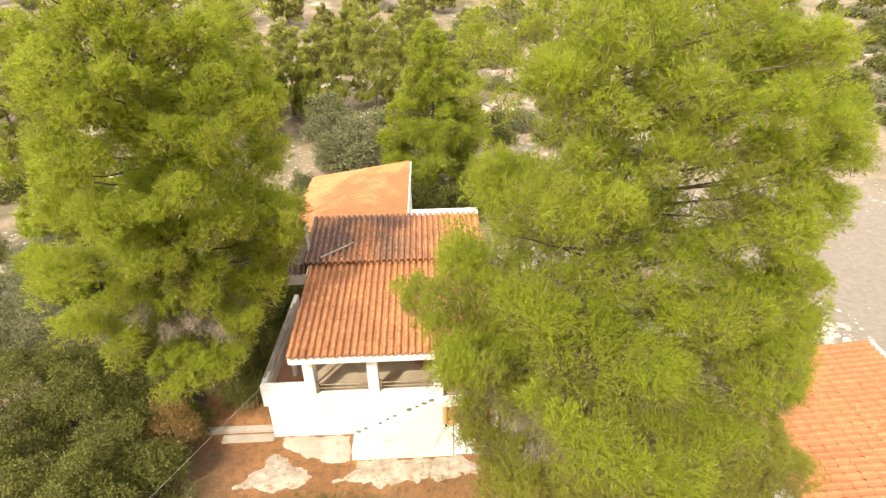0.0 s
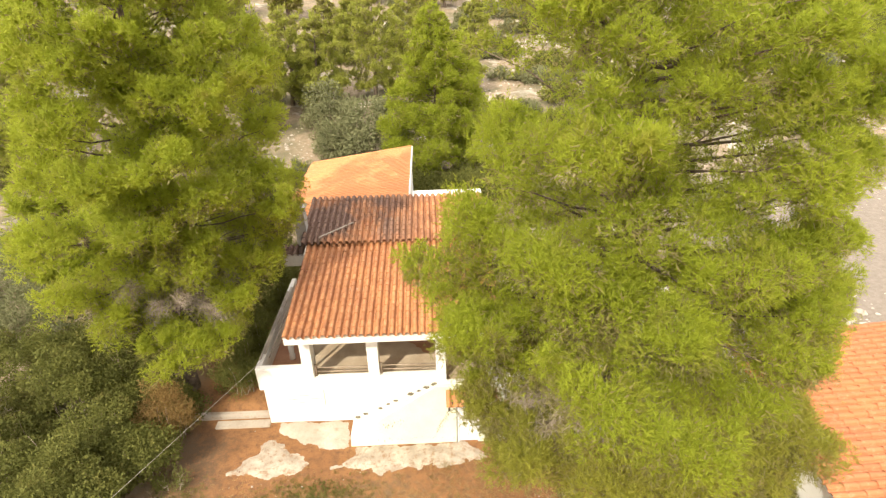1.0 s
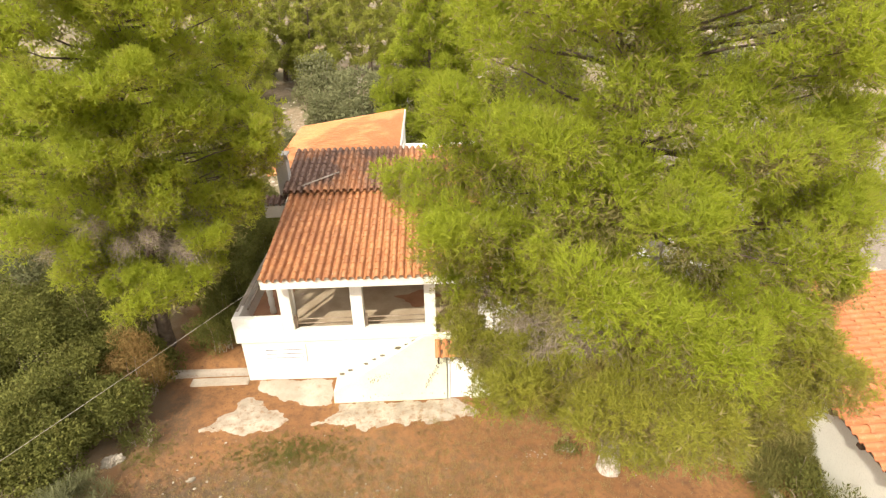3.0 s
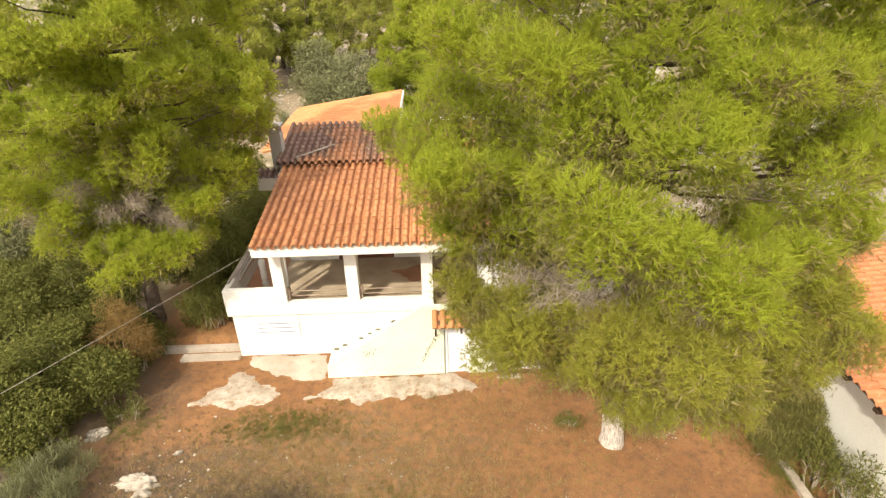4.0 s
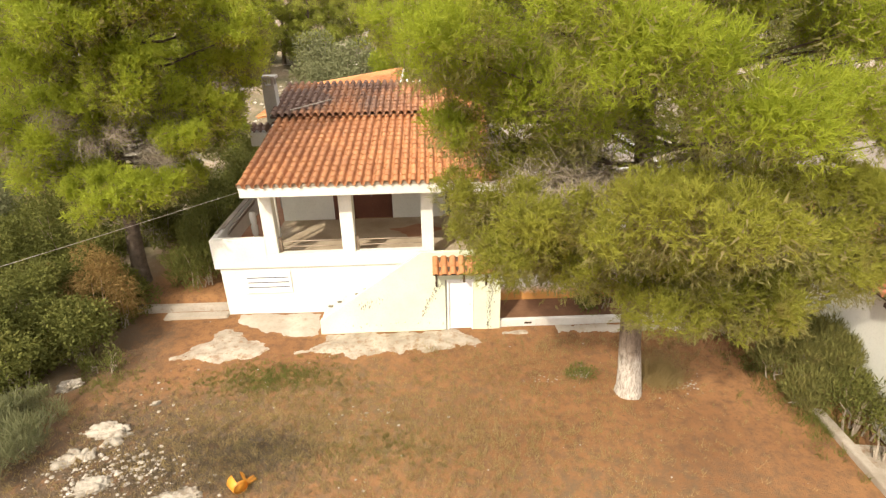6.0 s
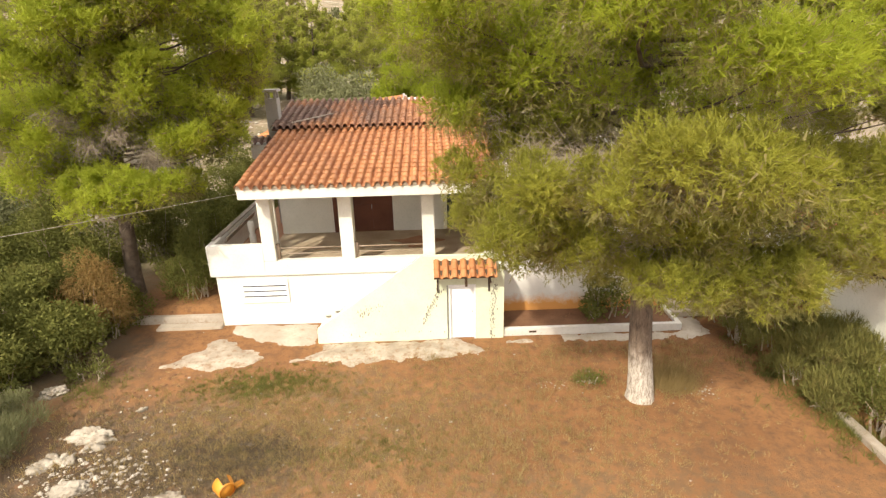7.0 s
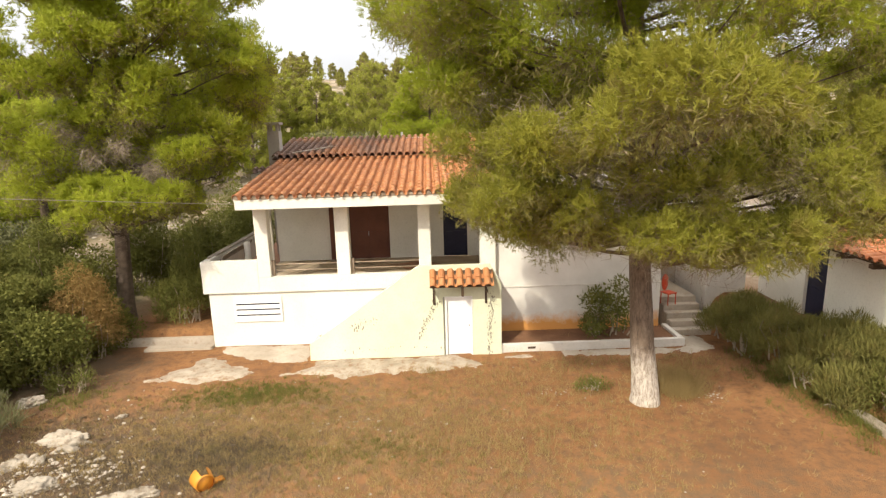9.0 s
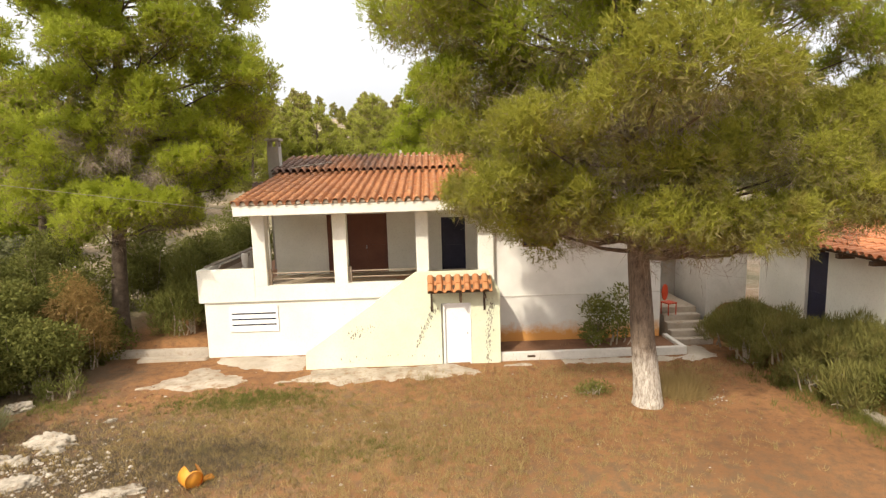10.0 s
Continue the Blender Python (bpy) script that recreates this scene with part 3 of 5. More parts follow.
    part("door_frame", Shape().box(0.672, 16.085, -0.05, 0.73, 16.22, 1.95).box(1.49, 16.085, -0.05, 1.538, 16.22, 1.95).box(0.73, 16.085, 1.90, 1.49, 16.22, 1.948), WHITE_DOOR, door, "", 0.006)
    part("door_panel", Shape().box(0.80, 16.145, 0.12, 1.42, 16.165, 0.85).box(0.80, 16.145, 1.0, 1.42, 16.165, 1.8), WHITE_DOOR, door, "", 0.006)
    part("door_handle", Shape().tube([(1.43, 16.10, 0.98), (1.43, 16.17, 0.98)], [0.02, 0.02], 8), METAL_GREY, door, "metal door handle")
    part("pipe", Shape().tube([(0.63, 16.07, 0.0), (0.63, 16.07, 1.95)], [0.018, 0.018], 8), METAL_GREY, house, "grey conduit beside the door")
    awning = part("awning", Shape().box(0.22, 0, -0.05, 2.15, 0.62, 0), DARK_WOOD, house, "small tiled awning over the basement door")
    awning.matrix_basis = pose(0, 15.56, 2.42, 37, 0, 0)
    me = tile_mesh("tile", 0.276, 0.36, 0.075, TILE, False)
    for j in range(2):
        for i in range(7):
            ob = new("tile", me)
            ob.parent = awning
            ob.matrix_basis = pose(0.22 + 0.276 * i, 0.30 * j - 0.02, 0.012 + 0.004 * j, 0, 0, 0)
    for x in (0.30, 1.18, 1.93):
        part("bracket", Shape().prism([(0, 0), (0.07, 0), (0.07, 0.30), (0, 0.30)], 0, 0.3) if x == 1.18 else Shape().box(0, 0.38, -0.35, 0.06, 0.45, 0.28).box(0, 0.0, 0.10, 0.06, 0.5, 0.17), DARK_WOOD, awning, "dark wooden bracket").matrix_basis = Matrix.Rotation(radians(-37), 4, "X") @ pose(x, 0.12, -0.36)
    # right wing
    for x0, x1, z0, z1 in ((2.45, 8.15, -0.3, 3.4), (2.45, 3.44, 3.4, 4.2), (4.60, 8.15, 3.4, 4.2), (2.45, 8.15, 4.2, 5.0)):
        part("wing_wall", Shape().box(x0, 17.7, z0, x1, 17.95, z1), SPLASHED, house, "white wing wall with an ochre splash at its foot")
    part("wing_band", Shape().box(2.45, 17.672, 1.72, 8.15, 17.698, 1.76), PLASTER_DULL, house)
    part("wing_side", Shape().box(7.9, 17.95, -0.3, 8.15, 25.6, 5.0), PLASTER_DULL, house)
    part("wing_roof", Shape().box(2.45, 17.95, 4.75, 7.9, 25.6, 4.9), CONCRETE, house, "flat concrete wing roof")
    win = part("window", Shape().box(3.44, 17.80, 3.4, 4.60, 17.83, 4.2), NAVY_AND_SHADE, house, "small dark window")
    part("window_frame", Shape().box(3.44, 17.76, 3.4, 3.50, 17.80, 4.2).box(4.54, 17.76, 3.4, 4.60, 17.80, 4.2).box(3.50, 17.76, 3.4, 4.54, 17.80, 3.46).box(3.50, 17.76, 4.14, 4.54, 17.80, 4.2), BROWN_PAINT, win)
    # chimney
    chimney = part("chimney", Shape().box(-6.30, 22.8, 1.9, -5.82, 23.3, 7.25), GREY_WALL, house, "grey rendered chimney", 0.015)
    part("chimney_cap", Shape().box(-6.28, 22.82, 7.25, -6.18, 22.92, 7.5).box(-5.94, 22.82, 7.25, -5.84, 22.92, 7.5).box(-6.28, 23.18, 7.25, -6.18, 23.28, 7.5).box(-5.94, 23.18, 7.25, -5.84, 23.28, 7.5).box(-6.36, 22.74, 7.5, -5.76, 23.36, 7.6), GREY_WALL, chimney, "", 0.01)
    part("vent_pipe", Shape().tube([(-0.9, 25.72, 6.5), (-0.9, 25.72, 7.1)], [0.05, 0.05], 10), PLASTER_DULL, house, "pale vent pipe at the ridge", smooth=True)
    part("ridge_cap", Shape().box(-1.0, 25.66, 6.35, 2.48, 26.4, 6.86), PLASTER, house, "white ridge parapet", 0.02)
    canopy = part("side_canopy", Shape().box(-6.9, 22.2, 5.0, -5.82, 22.8, 5.55), PLASTER_DULL, house, "small white ledge beside the chimney", 0.012)
    small = tile_mesh("tile", 0.26, 0.34, 0.08, TILE_DARK)
    for i in range(4):
        for j in range(2):
            ob = new("tile", small)
            ob.parent = canopy
            ob.matrix_basis = pose(-6.92 + 0.26 * i, 22.15 + 0.3 * j, 5.58 + 0.09 * j, 16, 0, 0)
    # mould runs on the plaster
    rng = random.Random(5)
    for x0, z0, x1, z1, n, wide in ((2.06, 0.08, 2.16, 2.05, 210, 0.055), (-0.16, 0.62, 0.42, 1.8, 120, 0.05), (-2.15, 0.95, -1.6, 1.32, 46, 0.16), (-2.9, 0.25, 0.3, 0.35, 26, 0.12)):
        s = Shape()
        for k in range(n):
            t = (k + rng.random()) / n
            cx, z = x0 + (x1 - x0) * t + rng.gauss(0, wide), z0 + (z1 - z0) * t + rng.gauss(0, 0.04)
            r = 0.004 + 0.020 * rng.random() ** 2
            ring = [(cx + r * rng.uniform(0.5, 1.2) * math.cos(a), z + 2.4 * r * rng.uniform(0.5, 1.2) * math.sin(a)) for a in [2 * math.pi * q / 7 for q in range(7)]]
            s.prism(ring, 16.095, 16.0985)
        part("mould_stain", s, MOULD, house, "dark mould run on the plaster", kind="stuff")
    # red-brown splotch on the veranda floor
    splotch = [(-0.35 + 0.85 * (1 + 0.3 * math.sin(3 * a) + 0.15 * math.sin(7 * a + 1)) * math.cos(a), 19.9 + 0.55 * (1 + 0.25 * math.sin(4 * a + 2)) * math.sin(a)) for a in [2 * math.pi * q / 30 for q in range(30)]]
    part("floor_splotch", Shape().slab(splotch, 2.09, 2.104), TERRACOTTA_FLOOR, house, "red-brown splotch on the floor")
    # roofs last
    tiled_roof(house, "lower_roof", (-5.72, 16.50, 5.10), 0, 9.0, 8.15, 5.85, TILE, 0.281, 0.39, deck=PLASTER, label="weathered orange barrel tile roof")
    tiled_roof(house, "upper_roof", (-5.98, 22.05, 6.13), 0, 10.9, 8.43, 3.66, TILE_DARK, 0.281, 0.37, label="lichen-darkened barrel tile roof")
    return house


build_house()


def build_back_building():
    b = thing("outbuilding", "white outbuilding behind the house with a smooth orange roof", "building")
    part("wall", Shape().box(-7.7, 28.2, -0.3, -7.45, 35.8, 4.9).box(-1.55, 27.0, -0.3, -1.3, 36.0, 5.9).box(-7.45, 35.55, -0.3, -1.55, 35.8, 4.9).box(-7.45, 28.2, -0.3, -1.55, 28.45, 4.9), PLASTER, b, "white rendered wall")
    roof = tiled_roof(b, "roof", (-8.15, 36.2, 5.12), -90, 8.3, 9.0, 6.95, TILE_NEW, 0.25, 0.33, flat=True, label="clean orange flat-tile roof")
    part("verge", Shape().box(-0.08, 6.95, -0.15, 9.0, 7.03, 0.05), PLASTER_DULL, roof, "white verge")
    part("ridge_tile", Shape().tube([(-0.05, 0.1, 0.03), (-0.05, 6.9, 0.03)], [0.1, 0.1], 8), TILE_NEW, roof, "row of half-round verge tiles", smooth=True)



build_back_building()
rear = single("rear_wall", Shape().box(-0.6, 40.0, 0.4, 7.0, 40.35, 1.62), GREY_WALL, "low grey rubble wall behind the house", "wall", 0.03, kind="structure")
part("coping", Shape().box(-0.65, 39.93, 1.622, 7.05, 40.42, 1.74), LIME, rear, "pale rough coping", 0.03)


def build_annex():
    a = thing("annex", "low white annex with an orange tiled roof", "building", (11.0, 11.0, 0), -3.4)
    wall = Shape()
    for y0, y1, z0, z1 in ((-2.3, 3.72, 0, 3.5), (3.72, 4.68, 3.38, 3.5), (4.68, 7.2, 0, 3.5)):
        wall.box(0.45, y0, z0, 0.70, y1, z1)
    part("front_wall", wall, PLASTER, a, "white annex wall in dappled shade")
    gable = [(0.70, 0), (6.05, 0), (6.05, 4.28), (0.70, 3.53)]
    part("near_wall", Shape().prism(gable, -2.3, -2.05), PLASTER, a)
    part("far_wall", Shape().prism(gable, 5.95, 6.2), PLASTER, a)
    part("rear_wall", Shape().box(6.05, -2.3, 0, 6.3, 6.2, 4.28), PLASTER, a)
    door = part("door", Shape().box(0.55, 3.72, 1.0, 0.61, 4.68, 3.38), NAVY_AND_SHADE, a, "dark blue door")
    part("door_panel", Shape().box(0.52, 3.82, 1.2, 0.555, 4.58, 2.1).box(0.52, 3.82, 2.25, 0.555, 4.58, 3.28), NAVY_AND_SHADE, door, "", 0.006)
    for y in (-2.1, -0.9, 0.3, 1.5, 2.7, 3.9, 5.1):
        part("rafter", Shape().box(0.04, y, 3.36, 0.47, y + 0.16, 3.47), DARK_WOOD, a, "dark rafter end")
    roof = tiled_roof(a, "roof", (0.0, 6.42, 3.53), -90, 8.0, 9.02, 6.3, TILE_ANNEX, 0.28, 0.45, rise=0.07, label="bright orange barrel tile roof", deck=DARK_WOOD)
    part("ridge", Shape().tube([(-0.05, 6.32, 0.03), (9.05, 6.32, 0.03)], [0.13, 0.13], 10), PLASTER_DULL, roof, "mortared pale ridge", smooth=True)
    part("verge", Shape().tube([(0.02, 0.0, 0.05), (0.02, 6.3, 0.05)], [0.10, 0.10], 10), TILE_ANNEX, roof, "row of half-round verge tiles", smooth=True)
    link = thing("garden_wall", "white wall joining the house and the annex", "wall", kind="structure")
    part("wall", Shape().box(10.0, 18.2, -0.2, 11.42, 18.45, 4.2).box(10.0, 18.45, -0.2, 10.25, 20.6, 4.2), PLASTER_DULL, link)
    # the passage's shade is put into this wall as a grey colour
    part("rear_wall", Shape().box(8.15, 20.6, -0.2, 10.0, 20.85, 4.2), GREY_WALL, link, "rear wall with the passage's shade put into its grey")


build_annex()


def build_yard():
    bed = thing("flower_bed", "low white-edged flower bed along the wing wall", "planter")
    part("edging", Shape().box(2.46, 16.18, -0.1, 8.4, 16.34, 0.26).box(8.24, 16.34, -0.1, 8.4, 17.65, 0.26), PLASTER_DULL, bed, "white concrete edging", 0.012)
    part("soil", Shape().box(2.46, 16.34, -0.1, 8.24, 17.69, 0.16), SOIL, bed, "dry reddish soil")
    part("drain", Shape().box(3.3, 16.172, 0.10, 3.55, 16.182, 0.17), DARK_WOOD, bed)
    for k in range(5):
        single("entrance_step", Shape().box(8.45, 17.1 + 0.30 * k, -0.2, 9.74, 17.4 + 0.30 * k if k < 4 else 20.6, 0.2 * (k + 1)), CONCRETE, "pale concrete step up to the passage", "step", 0.015, group="steps to the passage", kind="structure")
    ledges = (("lower_ledge", (-9.5, 17.3, -7.2, 17.72), 0.08), ("upper_ledge", (-10.7, 17.85, -7.2, 18.3), 0.24))
    for name, (x0, y0, x1, y1), z in ledges:
        single(name, Shape().box(x0, y0, -0.2, x1, y1, z), CONCRETE, "weathered concrete ledge beside the house", "ledge", 0.03, kind="structure")
    # broken concrete in the earth: thin slabs whose torn edges sink below the soil
    def ragged(plan, z, material, label, step=0.05, torn=0.16):
        ring = np.array(plan, float)
        xs = np.arange(ring[:, 0].min() - 0.3, ring[:, 0].max() + 0.3, step)
        ys = np.arange(ring[:, 1].min() - 0.3, ring[:, 1].max() + 0.3, step)
        X, Y = np.meshgrid(xs, ys)
        inside, far = np.zeros(X.shape, bool), np.full(X.shape, 9.0)
        for (x0, y0), (x1, y1) in zip(ring, np.roll(ring, -1, 0)):
            dx, dy = x1 - x0, y1 - y0
            t = np.clip(((X - x0) * dx + (Y - y0) * dy) / (dx * dx + dy * dy), 0, 1)
            far = np.minimum(far, np.hypot(X - x0 - t * dx, Y - y0 - t * dy))
            if y0 != y1:
                inside ^= ((y0 > Y) != (y1 > Y)) & (X < x0 + dx * (Y - y0) / dy)
        rough = np.array([[noise.noise(Vector((x * 1.7, y * 1.7, 3))) + 0.6 * noise.noise(Vector((x * 5, y * 5, 9))) + 0.4 * noise.noise(Vector((x * 13, y * 13, 1))) for x in xs] for y in ys])
        depth = np.where(inside, far, -far) + torn * rough
        Z = terrain(X, Y) + np.clip(0.16 * depth, -0.10, z) + 0.006 * rough
        idx = np.arange(X.size).reshape(X.shape)
        quads = np.stack([idx[:-1, :-1], idx[:-1, 1:], idx[1:, 1:], idx[1:, :-1]], -1).reshape(-1, 4)
        quads = quads[(depth.ravel()[quads] > -0.35).any(1)]
        used, quads = np.unique(quads, return_inverse=True)
        me = bpy.data.meshes.new("concrete_patch")
        me.from_pydata(np.stack([X, Y, Z], -1).reshape(-1, 3)[used].tolist(), [], quads.reshape(-1, 4).tolist())
        me.materials.append(material)
        me.polygons.foreach_set("use_smooth", [True] * len(me.polygons))
        tagged(new("concrete_patch", me), label, "paving", kind="structure")

    ragged([(-8.3, 15.0), (-7.3, 15.95), (-7.3, 16.5), (-6.8, 16.6), (-6.1, 16.0), (-5.2, 15.35), (-5.7, 14.85), (-6.6, 14.7)], 0.035, LIME, "pale broken concrete patch in the earth")
    ragged([(-4.3, 15.0), (-3.5, 15.55), (-3.4, 16.06), (0.7, 16.06), (1.5, 15.75), (1.75, 15.3), (-0.2, 14.95), (-1.3, 15.0), (-2.3, 14.6), (-2.8, 15.0)], 0.04, LIME, "long pale concrete apron at the stair wall")
    ragged([(2.4, 15.65), (3.4, 15.75), (3.3, 15.95), (2.5, 15.9)], 0.035, LIME, "small concrete remnant in the earth", 0.04, 0.08)
    ragged([(4.4, 15.75), (6.4, 15.6), (9.2, 15.8), (9.1, 17.06), (8.44, 17.06), (8.44, 16.14), (4.5, 16.14)], 0.03, CONCRETE, "worn grey concrete strip along the flower bed")
    ragged([(-6.7, 17.0), (-5.9, 16.5), (-4.9, 16.05), (-4.3, 15.95), (-3.75, 16.1), (-3.75, 17.5), (-6.7, 17.5)], 0.045, CONCRETE, "worn concrete slab at the wall foot", 0.05, 0.12)
    single("kerb", Shape().slab([(10.15, 4.0), (10.4, 4.0), (10.55, 11.5), (10.3, 11.6)], -0.2, 0.16), CONCRETE, "pale concrete kerb along the path", "kerb", 0.02, kind="structure")
    single("path", Shape().slab([(10.42, 4.0), (17.0, 4.0), (17.0, 8.3), (11.3, 8.5), (11.2, 10.2), (10.5, 10.3)], -0.2, 0.12), LIME, "pale concrete path before the annex", "path", kind="structure")


build_yard()


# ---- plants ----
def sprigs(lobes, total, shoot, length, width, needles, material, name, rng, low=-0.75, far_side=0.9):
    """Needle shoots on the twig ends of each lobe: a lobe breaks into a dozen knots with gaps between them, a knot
    carries short shoots, and a shoot carries needles all round. The side away from the camera is coarser, fitted to its
    view."""
    lobes = np.asarray(lobes, float)
    count = 13
    knot_way = unit(rng.normal(size=(len(lobes), count, 3)) + np.array([0, 0, 0.3]))
    knot_at = lobes[:, None, :3] + knot_way * lobes[:, None, [3, 3, 4]] * (0.58 + 0.30 * rng.random((len(lobes), count, 1)))
    knot_r = lobes[:, None, 3] * (0.26 + 0.20 * rng.random((len(lobes), count)))
    share = (knot_r ** 2 * lobes[:, None, 5]).ravel()
    want = int(total / needles)
    n = int(want * 2.1)
    pick = rng.choice(len(share), n, p=share / share.sum())
    who = pick // count
    mid, way, radius = knot_at.reshape(-1, 3)[pick], knot_way.reshape(-1, 3)[pick], knot_r.ravel()[pick]
    out = unit(rng.normal(size=(n, 3)) + 0.55 * way + np.array([0, 0, 0.28]))
    out[:, 2] = np.where(out[:, 2] < low, -0.5 * out[:, 2], out[:, 2])
    p = mid + out * (radius * (1.05 - 0.3 * np.abs(rng.normal(size=n))))[:, None]
    keep = np.ones(n, bool)
    for k in range(len(lobes)):
        x, y, z, r, h, _ = lobes[k]
        i = np.nonzero((np.abs(p[:, 0] - x) < r) & (np.abs(p[:, 1] - y) < r) & (who != k))[0]
        d = ((p[i] - lobes[k, :3]) / np.array([r, r, h])) ** 2
        keep[i[d.sum(1) < 0.30]] = False
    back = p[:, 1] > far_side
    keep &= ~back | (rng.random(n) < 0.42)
    p, out, way, back = p[keep][:want], out[keep][:want], way[keep][:want], back[keep][:want]
    m = len(p)
    shoots = unit(0.55 * out + 0.25 * way + np.array([0, 0, 0.38]) + 0.42 * rng.normal(size=(m, 3)))
    face = np.repeat(unit(out + 0.5 * way + np.array([0, 0, 0.2])), needles, 0)
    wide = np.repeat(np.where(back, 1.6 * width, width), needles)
    p, d = np.repeat(p, needles, 0), np.repeat(shoots, needles, 0)
    m = len(p)
    start_at = p + d * (shoot * (rng.random(m) - 0.65))[:, None]
    tip = start_at + unit(d + 0.55 * rng.normal(size=(m, 3))) * (length * (0.6 + 0.7 * rng.random(m)))[:, None]
    return blades(name, start_at, tip, wide * (0.7 + 0.6 * rng.random(m)), material, face)


def inner_growth(lobes, per, length, width, rng):
    """The older twigs and needles inside each lobe, spreading from its middle."""
    lobes = np.asarray(lobes, float)
    counts = np.maximum((per * lobes[:, 3] ** 2).astype(int), 12)
    who = np.repeat(np.arange(len(lobes)), counts)
    n = len(who)
    out = unit(rng.normal(size=(n, 3)))
    p = lobes[who, :3] + out * lobes[who][:, [3, 3, 4]] * (0.62 * rng.random(n) ** 0.45)[:, None]
    way = unit(out + rng.normal(size=(n, 3)) * 0.7)
    size = 0.6 + 0.8 * rng.random(n)
    return blades("inner_growth", p, p + way * (length * size)[:, None], width * size, INNER)


def limb_path(p0, p1, sag, rng, n=6):
    p0, p1 = np.array(p0, float), np.array(p1, float)
    pts = []
    for k in range(n + 1):
        t = k / n
        q = p0 + (p1 - p0) * t
        q[2] += sag * math.sin(math.pi * t)
        q += rng.normal(size=3) * 0.05 * (0 < k < n)
        pts.append(tuple(q))
    return pts


def pine(name, label, base, height, profile, limbs, lobe, density, seed, trunk_r=0.35, lean=(0, 0), material=NEEDLE, bark=BARK, needle=(0.08, 0.125, 0.014, 9), crown_base=4.0, dead=0, rise=0.18, reaches=(), group="", round_lobes=0.95, far=False, gaps=(), inside=160, low_material=None, core=14, bare=(), filler=1.0):
    """A pine: a bent tapered trunk, limbs in loose whorls, and lobed foliage along the outer half of each limb.
    profile: rows of height and crown radius. reaches: single limbs as bearing, height, reach and size of the end."""
    rng = np.random.default_rng(seed)
    gz = float(terrain(base[0], base[1]))
    tree = thing(name, label, "tree", (base[0], base[1], gz), group=group)
    hs, rs = zip(*profile)

    def centre(z):
        t = z / height
        return np.array([lean[0] * t + 0.15 * math.sin(5 * t + seed), lean[1] * t + 0.15 * math.cos(4 * t + seed), z])

    zs = [-0.4, 0.0, 0.25, 0.8, 1.6] + list(np.linspace(2.4, height * 0.97, 9))
    flare = [1.5, 1.28, 1.12, 1.04, 1.0] + [max(0.10, 1 - z / height * 0.92) for z in zs[5:]]
    r2 = random.Random(seed)
    part("trunk", Shape().tube([tuple(centre(z)) for z in zs], [trunk_r * f for f in flare], 14, 0.07, r2), bark, tree, smooth=True)
    lobes, wood, twigs_a, twigs_b = [], Shape(), [], []
    big = []
    for i in range(limbs):
        t = (i + rng.random()) / limbs
        z = crown_base + (height * 0.97 - crown_base) * t ** 0.86
        high = float(smooth01(0.42, 0.8, z / height))
        a = i * 2.39996 + rng.normal() * 0.25
        reach = float(np.interp(z, hs, rs)) * rng.uniform(0.74, 1.06)
        if reach < 0.3:
            continue
        c = centre(z)
        start_z = max(1.8, z - reach * rise * 1.2)
        p0 = centre(start_z)
        end = c + np.array([math.cos(a) * reach, math.sin(a) * reach, rng.normal() * 0.25 + 0.22 * high * reach])
        if any(x0 < end[0] + base[0] < x1 and y0 < end[1] + base[1] < y1 and z0 < end[2] + gz < z1 for x0, x1, y0, y1, z0, z1 in gaps):
            continue
        big.append((p0, end))
        tube = (limb_path(p0, end, -0.10 * reach * rise, rng), [max(0.012, trunk_r * 0.19 * (1 - 0.85 * k / 6) * min(1, reach / 4)) for k in range(7)], 6)
        if far:
            wood.tube(tube[0][::3], tube[1][::3], 4)
        else:
            part("limb", Shape().tube(*tube), BARK, tree, smooth=True)
        across = np.array([-math.sin(a), math.cos(a), 0])
        size = lobe * min(1.0, 0.42 + reach / 7) * (1 - 0.26 * high)
        for s, k, full in ((0.98, 1.05, 1.0), (0.72, 0.95, 0.9), (0.45, 0.85, 0.6)):
            q = p0 + (end - p0) * s + across * rng.normal() * 0.2 * size
            r = size * k * rng.uniform(0.8, 1.2)
            lobes.append((q[0], q[1], q[2] + 0.15 * r, r, r * round_lobes, full * filler))
        for sgn in (-1, 1):
            if rng.random() < 0.7:
                q = p0 + (end - p0) * rng.uniform(0.66, 0.9) + across * (sgn * rng.uniform(0.9, 1.35) * size) + np.array([0, 0, rng.normal() * 0.3])
                r = size * rng.uniform(0.6, 0.9)
                lobes.append((*q, r, r * round_lobes, filler))
    if dead:
        for k in range(core):
            c = centre(height * (0.96 - 0.60 * k / core))
            r = min(1.45, 0.42 * float(np.interp(c[2], hs, rs))) * rng.uniform(0.85, 1.15)
            a = rng.uniform(0, 6.28)
            lobes.append((c[0] + 0.9 * r * math.cos(a), c[1] - 1.1 * r + 0.4 * r * math.sin(a), c[2], r, r * 1.1, 1.4))
    lobes.append((*centre(height), lobe * 0.6, lobe * 0.9, 1.0))
    for x0, x1, y0, y1, z0, z1 in gaps:
        lobes = [q for q in lobes if not (x0 < q[0] + base[0] < x1 and y0 < q[1] + base[1] < y1 and z0 < q[2] + gz < z1)]
    for bearing, z, reach, r in reaches:
        a = radians(bearing)
        c, p0 = centre(z - gz), centre(max(1.8, z - gz - 0.16 * reach - 0.5))
        end = c + np.array([math.cos(a) * reach, math.sin(a) * reach, 0])
        across = np.array([-math.sin(a), math.cos(a), 0])
